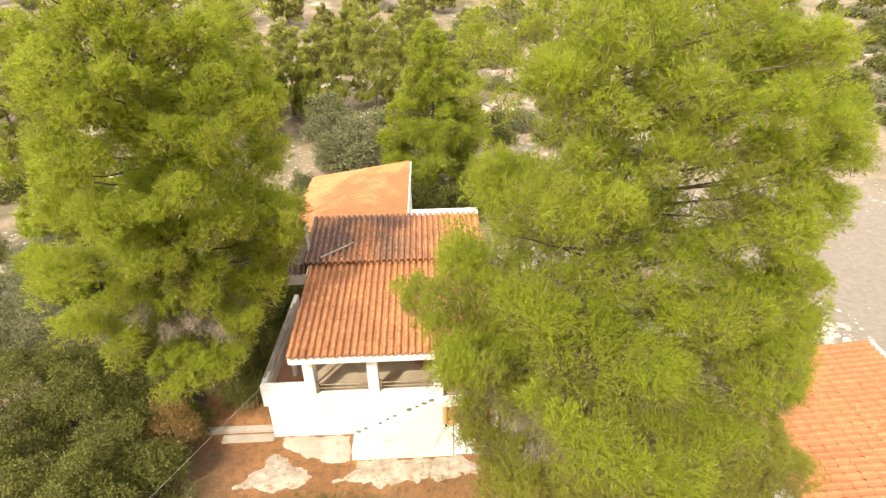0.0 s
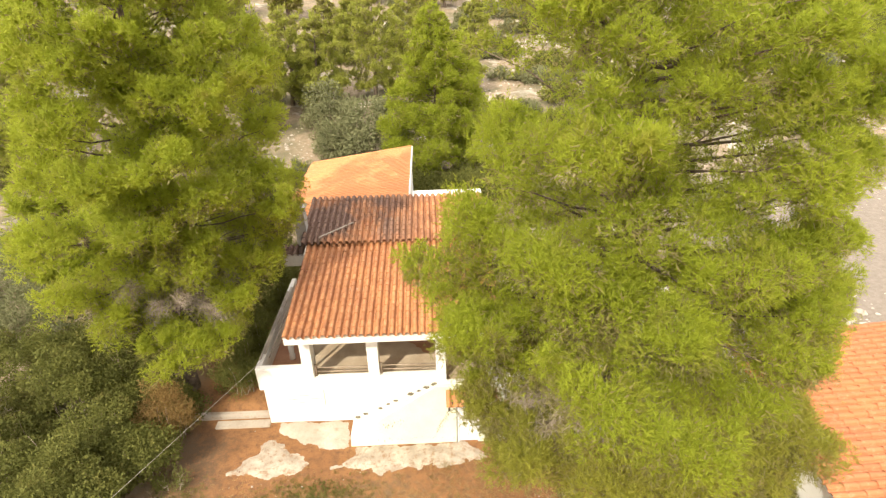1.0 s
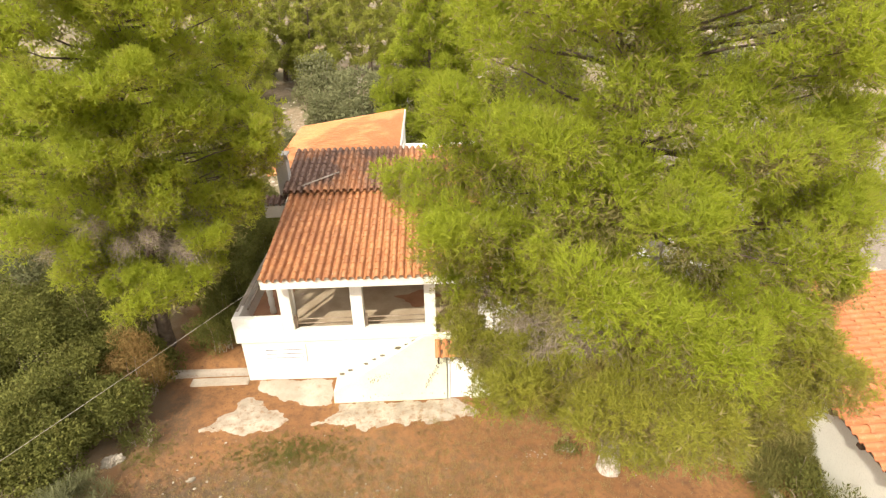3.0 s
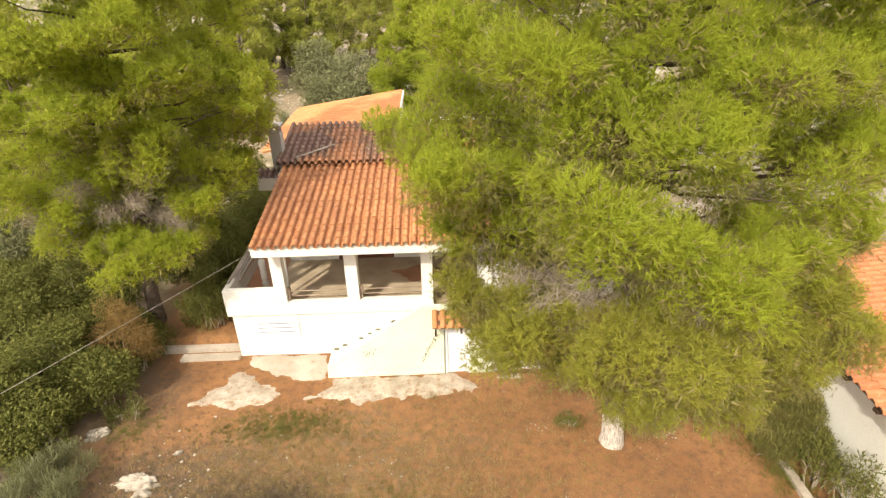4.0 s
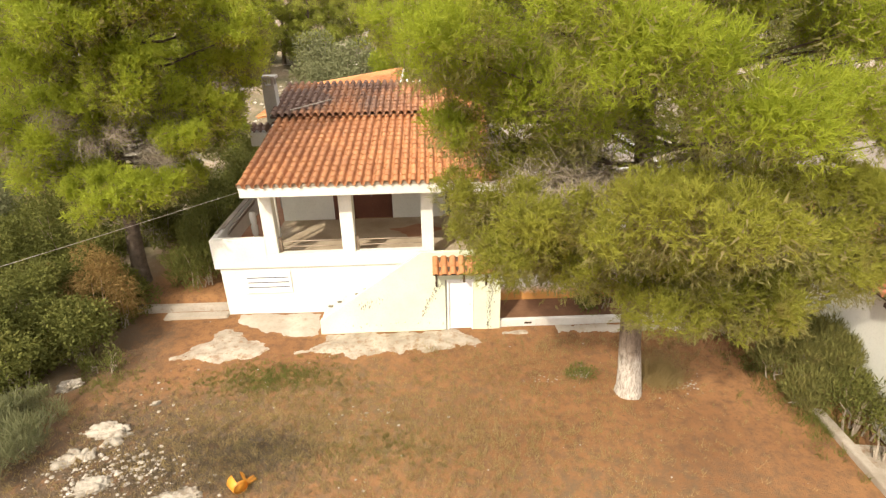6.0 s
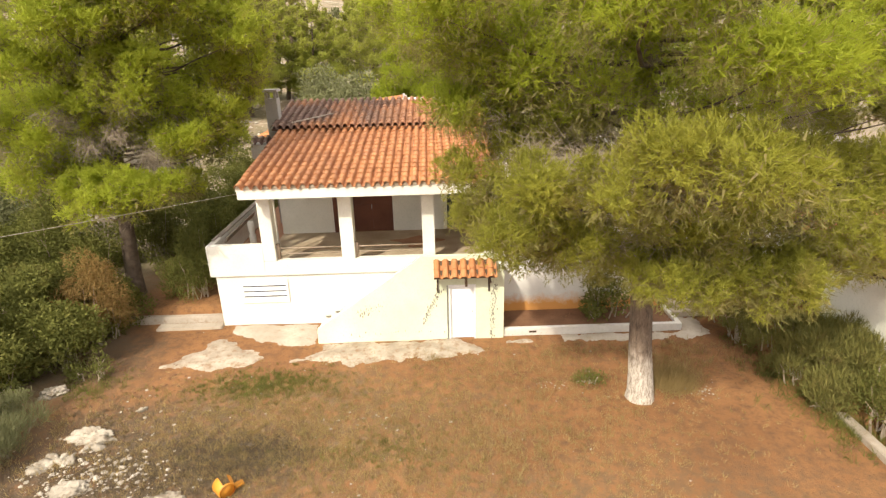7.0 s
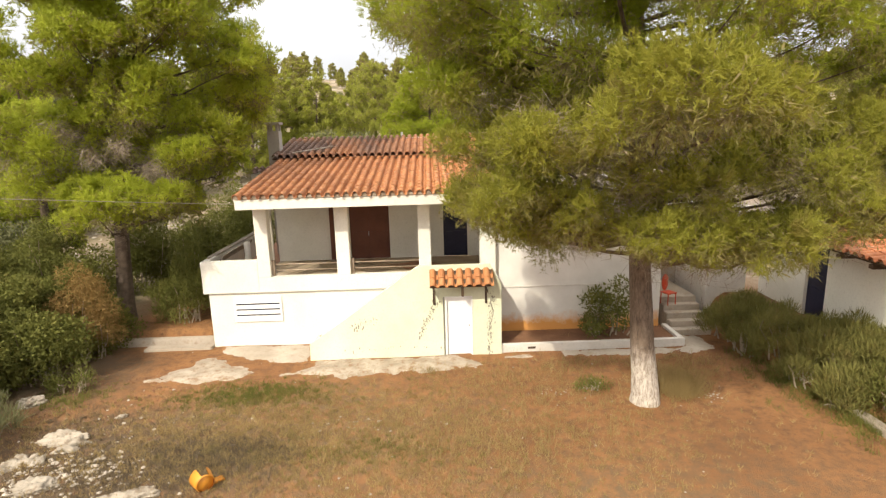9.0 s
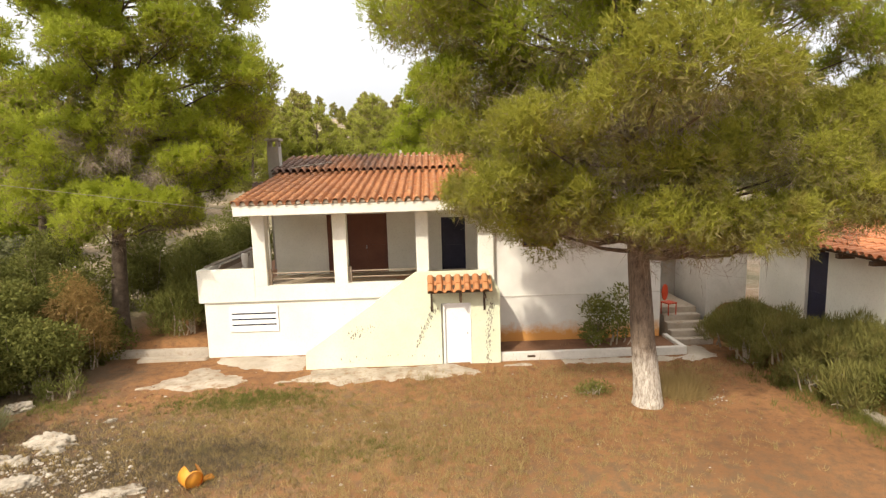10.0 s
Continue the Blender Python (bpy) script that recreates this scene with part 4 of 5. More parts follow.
        part("limb", Shape().tube(limb_path(p0, end - np.array([0, 0, 0.25 * r]), -0.05 * reach, rng), [trunk_r * (0.26 if r > 1.15 else 0.2) * (1 - 0.88 * k / 6) for k in range(7)], 7), BARK, tree, smooth=True)
        big.append((p0, end))
        lobes.append((*end, r * 1.05, r * 0.92, 1.6))
        for k in range(4):
            q = end + across * (r * rng.uniform(0.45, 0.8) * (-1, 1)[k % 2]) + (end - c) / reach * r * rng.uniform(-0.7, 0.3) + np.array([0, 0, r * rng.uniform(-0.45, 0.3)])
            lobes.append((*q, 0.62 * r * rng.uniform(0.8, 1.15), 0.55 * r, 1.15))
        q = p0 + (end - p0) * 0.68
        lobes.append((q[0], q[1], q[2] + 0.2, 0.75 * r, 0.6 * r, 0.8))
    if wood.v:
        part("branchwork", wood, BARK, tree, smooth=True, kind="stuff")
    shoot, length, width, per = needle
    # the duller lower tone holds both older needles and the crown's own shade
    if low_material:
        low = [q for q in lobes if q[2] < 7.6]
        weight = sum(q[3] ** 2 * q[5] for q in low) / sum(q[3] ** 2 * q[5] for q in lobes)
        part("lower_crown", sprigs(low, density * weight, shoot, length, width, per, low_material, "lower_crown", rng), low_material, tree, "duller olive needles on the old lower limbs, crown shade in the tone")
        density *= 1 - weight
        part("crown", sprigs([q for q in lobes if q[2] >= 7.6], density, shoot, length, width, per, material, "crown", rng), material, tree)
    else:
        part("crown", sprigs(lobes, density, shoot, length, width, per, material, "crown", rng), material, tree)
    part("inner_growth", inner_growth(lobes, 30 if far else inside, length * 1.3, width * 2.4, rng), INNER, tree, "dense brown-green growth inside the crown", kind="stuff")
    if dead:
        low_lobes = np.array([q for q in lobes if q[2] < crown_base + 6.5 - gz])
        n = dead * 2
        q = low_lobes[rng.integers(0, len(low_lobes), n)]
        out = unit(rng.normal(size=(n, 3)) * np.array([1, 1, 0.6]) + np.array([0, 0, -0.8]))
        a = q[:, :3] + out * q[:, [3, 3, 4]] * (0.5 + 0.42 * rng.random(n))[:, None]
        hang = unit(0.4 * out + np.array([0, 0, -0.25]) + 0.6 * rng.normal(size=(n, 3)))
        a, hang, face = np.repeat(a, 8, 0), np.repeat(hang, 8, 0), np.repeat(out, 8, 0)
        n = len(a)
        a = a + hang * (0.16 * (rng.random(n) - 0.5))[:, None]
        tip = a + unit(hang + 0.55 * rng.normal(size=(n, 3))) * (length * (0.6 + 0.6 * rng.random(n)))[:, None]
        part("older_sprays", blades("older_sprays", a, tip, width * (0.8 + 0.5 * rng.random(n)), NEEDLE_OLD, face), NEEDLE_OLD, tree, "older olive-brown needles under the crown", kind="stuff")
        # bare twigs hang in separate bundles under the lower limbs
        lower = [b for b in big if b[1][2] < crown_base + 4.2]
        for p0, end in lower:
            for s in rng.uniform(0.35, 0.9, 2):
                root = p0 + (end - p0) * s + rng.normal(size=3) * 0.25
                lean_to = unit(rng.normal(size=(1, 3)) * np.array([[1, 1, 0.3]]) + np.array([[0, 0, -0.6]]))[0]
                m = int(dead / 60)
                q = root + rng.normal(size=(m, 3)) * 0.2
                w = unit(lean_to + 0.55 * rng.normal(size=(m, 3)))
                twigs_a.append(q)
                twigs_b.append(q + w * rng.uniform(0.12, 0.55, (m, 1)))
        for bearing, z, reach in bare:
            a = radians(bearing)
            p0 = centre(z - gz - 0.5)
            end = centre(z - gz) + np.array([math.cos(a) * reach, math.sin(a) * reach, 0])
            part("dead_limb", Shape().tube(limb_path(p0, end, -0.1, rng), [0.05 * (1 - 0.8 * k / 6) for k in range(7)], 6), TWIG, tree, "leafless grey limb", smooth=True)
            m = 520
            q = p0 + (end - p0) * rng.uniform(0.45, 1.0, (m, 1)) + rng.normal(size=(m, 3)) * 0.16
            w = unit(0.5 * (end - p0) / reach + np.array([0, 0, -0.5]) + 0.6 * rng.normal(size=(m, 3)))
            twigs_a.append(q)
            twigs_b.append(q + w * rng.uniform(0.2, 0.75, (m, 1)))
        twigs_a, twigs_b = np.concatenate(twigs_a), np.concatenate(twigs_b)
        part("dead_brushwood", blades("dead_brushwood", twigs_a, twigs_b, np.full(len(twigs_a), 0.011), TWIG), TWIG, tree, "bare grey twigs", kind="stuff")
    return tree


# limbs of the yard pine that stand out: the upper tiers, then the lower shelf and the far side
UPPER = [(247, 9.9, 5.6, 1.25), (260, 10.6, 4.3, 1.1), (248, 10.9, 3.7, 1.2), (265, 8.9, 5.3, 1.1), (209, 9.7, 5.1, 1.1), (175, 9.9, 4.9, 1.2), (283, 11.4, 3.7, 1.1), (294, 11.5, 3.7, 1.1),
    (230, 11.7, 4.3, 1.1), (239, 10.5, 3.4, 1.0), (184, 13.6, 3.2, 1.2), (296, 16.2, 3.9, 0.7), (283, 15.2, 2.6, 0.9), (244, 16.0, 3.2, 0.9), (242, 14.1, 4.0, 1.1), (171, 9.7, 5.7, 0.9),
    (322, 11.8, 4.0, 0.9), (314, 17.0, 3.9, 0.8), (200, 12.0, 4.4, 1.0), (308, 15.0, 3.4, 0.9), (312, 13.4, 3.9, 1.0), (332, 9.7, 4.2, 1.0)]
UPPER_OUTER = [(345, 9.8, 4.9, 1.0), (318, 10.2, 4.2, 1.0), (295, 8.7, 4.3, 1.1), (325, 11.2, 3.9, 1.0), (342, 12.4, 3.9, 1.0), (358, 16.3, 4.9, 0.5), (352, 15.4, 5.2, 0.6), (5, 17.0, 3.6, 0.7),
    (348, 14.4, 4.9, 0.9), (335, 15.2, 4.3, 0.8), (20, 15.0, 4.2, 0.9), (345, 13.2, 4.6, 1.0), (352, 15.8, 3.8, 0.9), (340, 14.0, 3.9, 1.0), (330, 16.6, 3.2, 0.8), (345, 17.6, 3.0, 0.7),
    (236, 16.5, 3.4, 0.9), (225, 16.6, 2.4, 0.9), (252, 12.2, 3.2, 1.0), (246, 17.2, 2.7, 0.8)]
SIDE = [(181, 9.3, 4.9, 1.3), (186, 8.6, 3.9, 1.1), (171, 10.6, 4.2, 1.3), (197, 9.1, 4.2, 1.1), (191, 7.0, 3.4, 1.0), (176, 5.4, 4.2, 0.8), (202, 5.2, 3.6, 0.9), (214, 5.6, 4.4, 1.0),
    (150, 4.9, 2.4, 0.7), (190, 4.8, 2.6, 0.8), (228, 5.3, 3.6, 0.9), (309, 6.2, 3.9, 1.0), (315, 5.2, 4.2, 0.9), (322, 6.8, 4.4, 1.0), (304, 4.9, 3.4, 0.8), (332, 5.0, 4.8, 0.9),
    (245, 5.0, 3.0, 0.8), (194, 7.9, 4.6, 0.9), (200, 6.6, 4.7, 0.75), (110, 7.0, 3.0, 1.2), (70, 8.6, 3.2, 1.2), (140, 8.5, 3.4, 1.1)]
SIDE_OUTER = [(95, 10.5, 3.4, 1.2), (60, 11.5, 3.4, 1.2), (125, 12.5, 3.2, 1.1), (340, 7.7, 5.0, 0.6), (355, 7.6, 5.4, 0.6), (328, 5.7, 5.2, 0.9), (334, 8.3, 4.5, 0.9), (331, 10.0, 4.5, 0.9),
    (330, 11.7, 4.4, 0.8)]
LOWER = [(254, 7.3, 5.2, 1.1), (228, 6.7, 4.6, 1.0), (262, 7.4, 5.5, 1.2), (208, 6.1, 4.0, 0.9), (259, 5.9, 3.7, 0.9), (281, 6.2, 3.5, 0.9), (294, 6.4, 3.2, 0.9), (304, 7.0, 3.3, 0.8),
    (285, 4.8, 3.4, 0.7), (287, 4.9, 4.1, 0.75), (273, 5.0, 3.6, 0.75), (258, 5.1, 4.0, 0.75), (188, 5.4, 4.3, 0.75), (318, 5.4, 4.4, 1.0), (338, 6.0, 4.6, 0.9), (355, 6.2, 5.0, 0.9),
    (12, 7.4, 4.8, 1.0), (20, 8.2, 5.4, 0.9)]
pine("pine_tree", "tall Aleppo pine with a limewashed trunk in the yard", (5.86, 12.65), 20.5,
     [(3.4, 2.6), (4.4, 3.2), (5.4, 2.9), (6.8, 3.2), (9.0, 4.7), (11, 4.6), (13, 4.3), (15, 3.8), (17, 2.9), (20.5, 0.3)],
     84, 1.15, 1440000, 11, 0.30, (-1.8, 0.2), NEEDLE, LIMED_BARK, needle=(0.13, 0.105, 0.0125, 10), crown_base=4.3, dead=14000, reaches=UPPER + UPPER_OUTER + SIDE + SIDE_OUTER + LOWER, low_material=NEEDLE_LOW, filler=0.55, bare=[(216, 7.2, 3.9), (226, 7.0, 4.3), (237, 7.1, 4.0), (250, 7.4, 4.4), (272, 7.2, 4.0), (205, 6.9, 3.6)],
     gaps=[(6.6, 14.0, 5.0, 15.0, 7.9, 9.4), (1.5, 7.2, 7.0, 11.8, 5.9, 7.3)])
# limbs of the terrace pine
WEST_SKIRT = [(303, 5.3, 4.6, 0.95), (292, 5.0, 4.6, 0.9), (316, 5.3, 4.4, 0.8), (288, 5.4, 3.5, 0.9), (2, 8.5, 4.3, 1.2), (358, 10.1, 4.2, 1.2), (10, 12.1, 4.2, 1.2), (5, 14.2, 4.2, 1.1),
    (345, 7.2, 3.9, 1.1), (335, 6.4, 3.4, 1.0), (302, 8.6, 3.3, 1.0), (285, 10.0, 4.2, 1.1), (270, 6.2, 1.7, 0.9), (252, 7.6, 1.9, 1.0), (292, 8.7, 1.9, 1.0), (302, 12.0, 4.3, 1.1),
    (262, 13.2, 4.2, 1.1), (250, 15.2, 3.7, 1.0), (285, 15.6, 3.8, 1.0), (318, 10.6, 4.4, 1.1)]
WEST_MIDDLE = [(322, 13.6, 4.4, 1.0), (272, 11.6, 4.3, 1.1), (312, 10.4, 3.8, 1.1), (309, 8.7, 3.6, 1.0), (287, 10.6, 3.0, 1.0), (306, 13.8, 3.6, 1.0), (264, 11.2, 2.9, 1.0), (228, 6.6, 3.2, 0.85),
    (326, 6.6, 4.6, 0.8), (335, 5.0, 3.3, 0.8), (3, 8.6, 5.0, 0.9), (350, 9.6, 4.9, 0.9), (10, 9.6, 5.0, 0.9), (15, 8.0, 4.6, 0.9), (4, 7.0, 4.2, 0.8), (304, 7.2, 2.4, 0.9),
    (296, 6.6, 2.0, 0.8), (30, 5.8, 3.6, 0.9), (12, 6.2, 3.9, 0.9), (45, 6.4, 3.9, 1.0)]
WEST_CROWN = [(60, 7.0, 3.4, 1.1), (100, 6.8, 3.2, 1.1), (135, 6.4, 3.4, 1.1), (280, 8.0, 1.9, 1.0), (300, 7.4, 2.2, 0.9), (262, 9.4, 1.9, 1.0), (300, 10.0, 2.0, 1.0), (270, 8.8, 3.0, 0.9),
    (278, 17.3, 3.0, 0.9), (262, 17.0, 2.3, 0.9), (292, 16.7, 3.2, 0.9), (318, 16.6, 3.6, 0.9), (340, 16.2, 2.8, 0.9), (328, 15.4, 4.2, 0.9), (345, 15.2, 3.8, 0.9), (336, 14.2, 4.7, 0.9),
    (250, 16.2, 3.0, 0.9), (300, 18.2, 2.2, 0.8)]
pine("pine_tree", "tall broad Aleppo pine beside the terrace", (-11.0, 19.6), 21.5,
     [(3.4, 2.4), (5, 3.4), (7, 4.4), (10, 4.9), (13, 4.9), (16, 4.4), (18, 3.3), (21.5, 0.3)],
     64, 1.15, 960000, 23, 0.27, (1.2, 0.3), NEEDLE_WEST, BARK, needle=(0.14, 0.115, 0.023, 9), crown_base=4.2, dead=3000, round_lobes=0.95, inside=60, core=12,
     reaches=WEST_SKIRT + WEST_MIDDLE + WEST_CROWN,
     bare=[(258, 6.2, 3.4), (250, 5.6, 3.2), (316, 6.2, 3.8), (322, 5.8, 3.8), (285, 6.6, 3.4), (300, 6.9, 3.6), (240, 6.4, 3.4), (332, 7.0, 3.6), (270, 7.4, 3.6), (308, 7.8, 3.8)],
     gaps=[(-18.0, -13.2, 10.0, 26.0, 8.2, 12.4)])
pine("pine_tree", "young conical pine behind the house", (0.4, 43.0), 12.8,
     [(1.0, 3.0), (3.5, 4.0), (7, 3.2), (10, 1.9), (12.8, 0.3)], 84, 1.35, 230000, 31, 0.2, (0, 0), NEEDLE, BARK, needle=(0.16, 0.19, 0.035, 7), crown_base=0.9, far=True)
pine("pine_tree", "slender pine behind the thicket", (-18.0, 25.5), 9.5,
     [(1.5, 1.8), (4, 3.2), (7, 2.4), (9.5, 0.3)], 34, 1.0, 70000, 37, 0.24, (0.3, 0), NEEDLE, BARK, needle=(0.18, 0.28, 0.04, 6), crown_base=1.5, far=True)


def bush(name, label, lobes, density, length, width, material, seed, at=(0, 0, 0), up=0.25, flat=0.8, sticks=14, group="", category="bush"):
    """A shrub: sticks from the root to rounded lobes that are covered with small leaves."""
    rng = np.random.default_rng(seed)
    b = thing(name, label, category, at, group=group)
    lobes = np.array([(x, y, z, r, r * flat) for x, y, z, r in lobes])
    counts = np.maximum((density * lobes[:, 3] ** 2).astype(int), 4)
    who = np.repeat(np.arange(len(lobes)), counts)
    n = len(who)
    out = unit(rng.normal(size=(n, 3)))
    dist = np.where(rng.random(n) < 0.3, rng.random(n) ** 0.5, 0.75 + 0.4 * rng.random(n))
    p = lobes[who, :3] + out * lobes[who][:, [3, 3, 4]] * dist[:, None]
    p[:, 2] = np.maximum(p[:, 2], 0.02)
    d = unit(out * 0.6 + np.array([0, 0, up]) + rng.normal(size=(n, 3)) * 0.7)
    tip = p + d * (length * (0.7 + 0.6 * rng.random(n)))[:, None]
    part("foliage", leaves("foliage", p, tip, width * (0.7 + 0.6 * rng.random(n)), material), material, b)
    wood = Shape()
    for k in range(min(sticks, len(lobes) * 3)):
        x, y, z, r, h = lobes[int(rng.integers(0, len(lobes)))]
        q = np.array([x, y, z]) + rng.normal(size=3) * r * 0.4
        wood.tube(limb_path((x * 0.7, y * 0.7, -0.1), q, 0.1, rng, 3), [0.03, 0.024, 0.016, 0.008], 4)
    part("branchwork", wood, TWIG, b, kind="stuff")
    return b


def lobe_cloud(cx, cy, cz, rx, ry, rz, n, r, seed):
    g = np.random.default_rng(seed)
    u = unit(g.normal(size=(n, 3)))
    u[:, 2] = np.abs(u[:, 2])
    k = 0.55 + 0.45 * g.random(n)
    return [(cx + rx * a * s, cy + ry * b * s, cz + rz * c * s, r * g.uniform(0.7, 1.25)) for (a, b, c), s in zip(u, k)]


# thicket by the yard's edge
THICKET_FRONT = [(-12.5, 15.5, 1.5, 1.4, 2.7, 28), (-13.6, 13.6, 2.3, 1.9, 3.3, 40), (-14.8, 17.2, 2.4, 2.2, 3.9, 42), (-12.2, 13.3, 1.1, 1.1, 1.8, 16), (-17.5, 14.5, 2.4, 2.2, 3.8, 36), (-13.0, 18.8, 1.6, 1.3, 3.2, 24), (-18.0, 19.0, 2.6, 2.4, 3.4, 34), (-15.5, 21.5, 2.2, 2.0, 3.0, 28),
    (-9.6, 23.6, 1.5, 1.3, 3.4, 26)]
THICKET_BACK = [(-12.6, 23.8, 1.6, 1.5, 3.4, 26), (-8.7, 21.0, 0.9, 0.9, 2.6, 16), (-8.9, 27.2, 1.4, 1.6, 3.4, 26), (-8.3, 24.9, 0.9, 1.0, 2.8, 16), (-10.6, 30.5, 1.8, 1.8, 3.6, 28), (-11.3, 15.2, 1.0, 0.9, 1.5, 15), (-10.9, 17.6, 0.8, 0.7, 1.6, 12), (-12.0, 17.6, 1.1, 0.9, 2.6, 18)]
for seed, (x, y, rx, ry, h, n) in enumerate(THICKET_FRONT + THICKET_BACK):
    bush("shrub", "dense dark green lentisk shrub at the yard's edge", lobe_cloud(0, 0, 0.35, rx, ry, h, n, 0.62, 50 + seed), 2100, 0.10, 0.06, LEAF_DARK, 70 + seed, (x, y, float(terrain(x, y))), group="thicket")
for seed, (x, y, rx, ry, h, n) in enumerate(((-20.6, 23.4, 2.5, 2.2, 3.0, 34), (-21.2, 27.4, 2.2, 2.0, 2.4, 28), (-24.4, 27.6, 2.0, 1.9, 1.9, 24), (-17.6, 22.6, 2.0, 1.8, 3.2, 26), (-23.6, 22.0, 2.2, 2.0, 2.8, 28), (-25.6, 31.8, 1.5, 1.3, 1.3, 14))):
    bush("shrub", "dull olive-green shrub on the slope behind the thicket", lobe_cloud(0, 0, 0.3, rx, ry, h, n, 0.6, 150 + seed), 1100, 0.13, 0.06, LEAF_GREY, 160 + seed, (x, y, float(terrain(x, y))), group="scrub behind the thicket")
bush("shrub", "half-withered brown shrub among the thicket", lobe_cloud(0, 0, 0.7, 1.05, 0.8, 2.6, 32, 0.38, 81), 2300, 0.16, 0.018, LEAF_DRY, 82, (-11.05, 16.8, 0.0), up=-0.3)
bush("shrub", "light green shrub under the pine beside the ledge", lobe_cloud(0, 0, 0.2, 1.15, 0.7, 2.9, 38, 0.36, 83), 1700, 0.20, 0.026, LEAF_DARK, 84, (-8.75, 19.2, 0.4), up=1.5)
bush("shrub", "small green weed clump on bare earth", lobe_cloud(0, 0, 0.08, 0.62, 0.45, 0.62, 16, 0.2, 85), 1500, 0.13, 0.026, LEAF_DARK, 86, (-10.1, 14.5, 0.0), up=1.3)
bush("shrub", "grey-green spiky shrub at the yard's corner", lobe_cloud(0, 0, 0.15, 1.1, 1.7, 1.0, 60, 0.26, 87), 2600, 0.27, 0.018, LEAF_GREY, 88, (-10.85, 11.2, 0.0), up=1.7)
bush("shrub", "leafy dark green shrub in the flower bed", lobe_cloud(0, 0, 0.2, 1.15, 0.6, 1.65, 22, 0.36, 89), 700, 0.14, 0.06, LEAF_DARK, 90, (6.2, 16.95, 0.15))
for seed, (x, y, rx, ry, h, n) in enumerate(((10.2, 16.3, 1.0, 1.1, 1.4, 22), (10.5, 14.4, 1.0, 1.2, 1.3, 24), (11.0, 12.8, 1.0, 1.0, 0.6, 22), (9.9, 15.4, 0.7, 0.9, 0.8, 14), (11.2, 11.4, 0.8, 0.9, 0.5, 16), (10.2, 13.2, 0.6, 0.8, 0.8, 14), (10.5, 12.0, 0.6, 0.7, 0.7, 14), (10.9, 13.4, 0.9, 0.9, 0.7, 18), (11.4, 12.6, 0.7, 0.9, 0.6, 16))):
    bush("rosemary", "upright green rosemary bush on the bank", lobe_cloud(0, 0, 0.15, rx, ry, h, n, 0.27 if seed % 2 else 0.36, 100 + seed), 3400, 0.23, 0.017, ROSEMARY, 110 + seed, (x, y, float(terrain(x, y)) - 0.05), up=1.5, group="rosemary on the bank")
bush("shrub", "straggly green shrub before the annex wall", lobe_cloud(0, 0, 0.4, 0.8, 0.7, 1.3, 22, 0.34, 97), 700, 0.13, 0.03, LEAF_DARK, 98, (11.0, 10.9, 0.1), up=0.9)
bush("shrub", "thin leafy shrub against the sunlit annex wall", lobe_cloud(0, 0, 0.4, 0.6, 0.8, 1.6, 20, 0.32, 91), 800, 0.13, 0.03, LEAF_DARK, 92, (10.95, 9.5, 0.1), up=0.9)
bush("shrub", "low grey-green shrub beside the kerb", lobe_cloud(0, 0, 0.2, 0.5, 0.9, 0.9, 18, 0.3, 93), 1200, 0.16, 0.02, ROSEMARY, 94, (10.85, 8.2, 0.1), up=1.2)
bush("shrub", "low green weed at the pine's foot", lobe_cloud(0, 0, 0.02, 0.5, 0.35, 0.25, 8, 0.18, 95), 2000, 0.10, 0.03, LEAF_DARK, 96, (4.6, 13.4, 0.0), up=0.4)


def cable():
    s = Shape()
    p0, d = np.array([-5.71, 16.6, 4.98]), np.array([-0.289, -0.943, 0.163])
    pts = []
    for k in range(25):
        t = k / 24
        q = p0 + d * 30 * t
        pts.append((q[0], q[1], q[2] - 0.25 * math.sin(math.pi * t)))
    s.tube(pts, [0.0065] * 25, 6)
    single("power_cable", s, CABLE, "thin overhead power cable fixed at the house eave", "cable", smooth=True)


cable()


# ---- hillside behind ----
FAR = []
for k, (h, r) in enumerate(((9.0, 2.9), (10.5, 3.3), (7.5, 2.8), (8.5, 2.6), (9.5, 3.0))):
    near = k < 3
    t = pine("pine_tree", "Aleppo pine on the hillside", ((-14, 58), (-22, 66), (-9, 74), (-30, 90), (-12, 110))[k], h, [(1.0, r * 0.8), (h * 0.35, r), (h * 0.65, r * 0.85), (h * 0.88, r * 0.5), (h, r * 0.2)], 50, 1.05, 66000 if near else 12000, 200 + k, 0.2, (0.2, 0), NEEDLE_FAR, BARK,
             needle=(0.22, 0.22, 0.046, 8) if near else (0.3, 0.30, 0.12, 5), crown_base=0.6, group="hillside pines", far=True)
    FAR.append(t)


SHRUBS = []
for k, (mat_, label, x, y) in enumerate(((LEAF_GREY, "grey-green olive-like bush on the slope", -8.2, 46.5), (LEAF_DARK, "dark green maquis bush on the slope", -3.5, 39.5), (LEAF_GREY, "low greyish scrub bush on the slope", 9.0, 52.0), (LEAF_GREY, "grey-green bush on the stony slope", 14.0, 60.0), (LEAF_DARK, "dark maquis bush on the stony slope", 18.0, 66.0), (LEAF_GREY, "low grey scrub on the stony slope", 22.0, 58.0))):
    r, h = ((2.0, 2.9), (2.0, 2.0), (1.5, 1.2), (1.5, 1.7), (1.6, 1.3), (1.3, 0.8))[k]
    SHRUBS.append(bush("slope_bush", label, lobe_cloud(0, 0, 0.3, r, r, h, 30 if k < 3 else 22, 0.66 if k < 3 else 0.5, 140 + k), 560 if k < 3 else 330, 0.17 if k < 3 else 0.24, 0.095 if k < 3 else 0.14, mat_, 150 + k, (x, y, float(terrain(x, y)) - 0.1), group="slope bushes"))


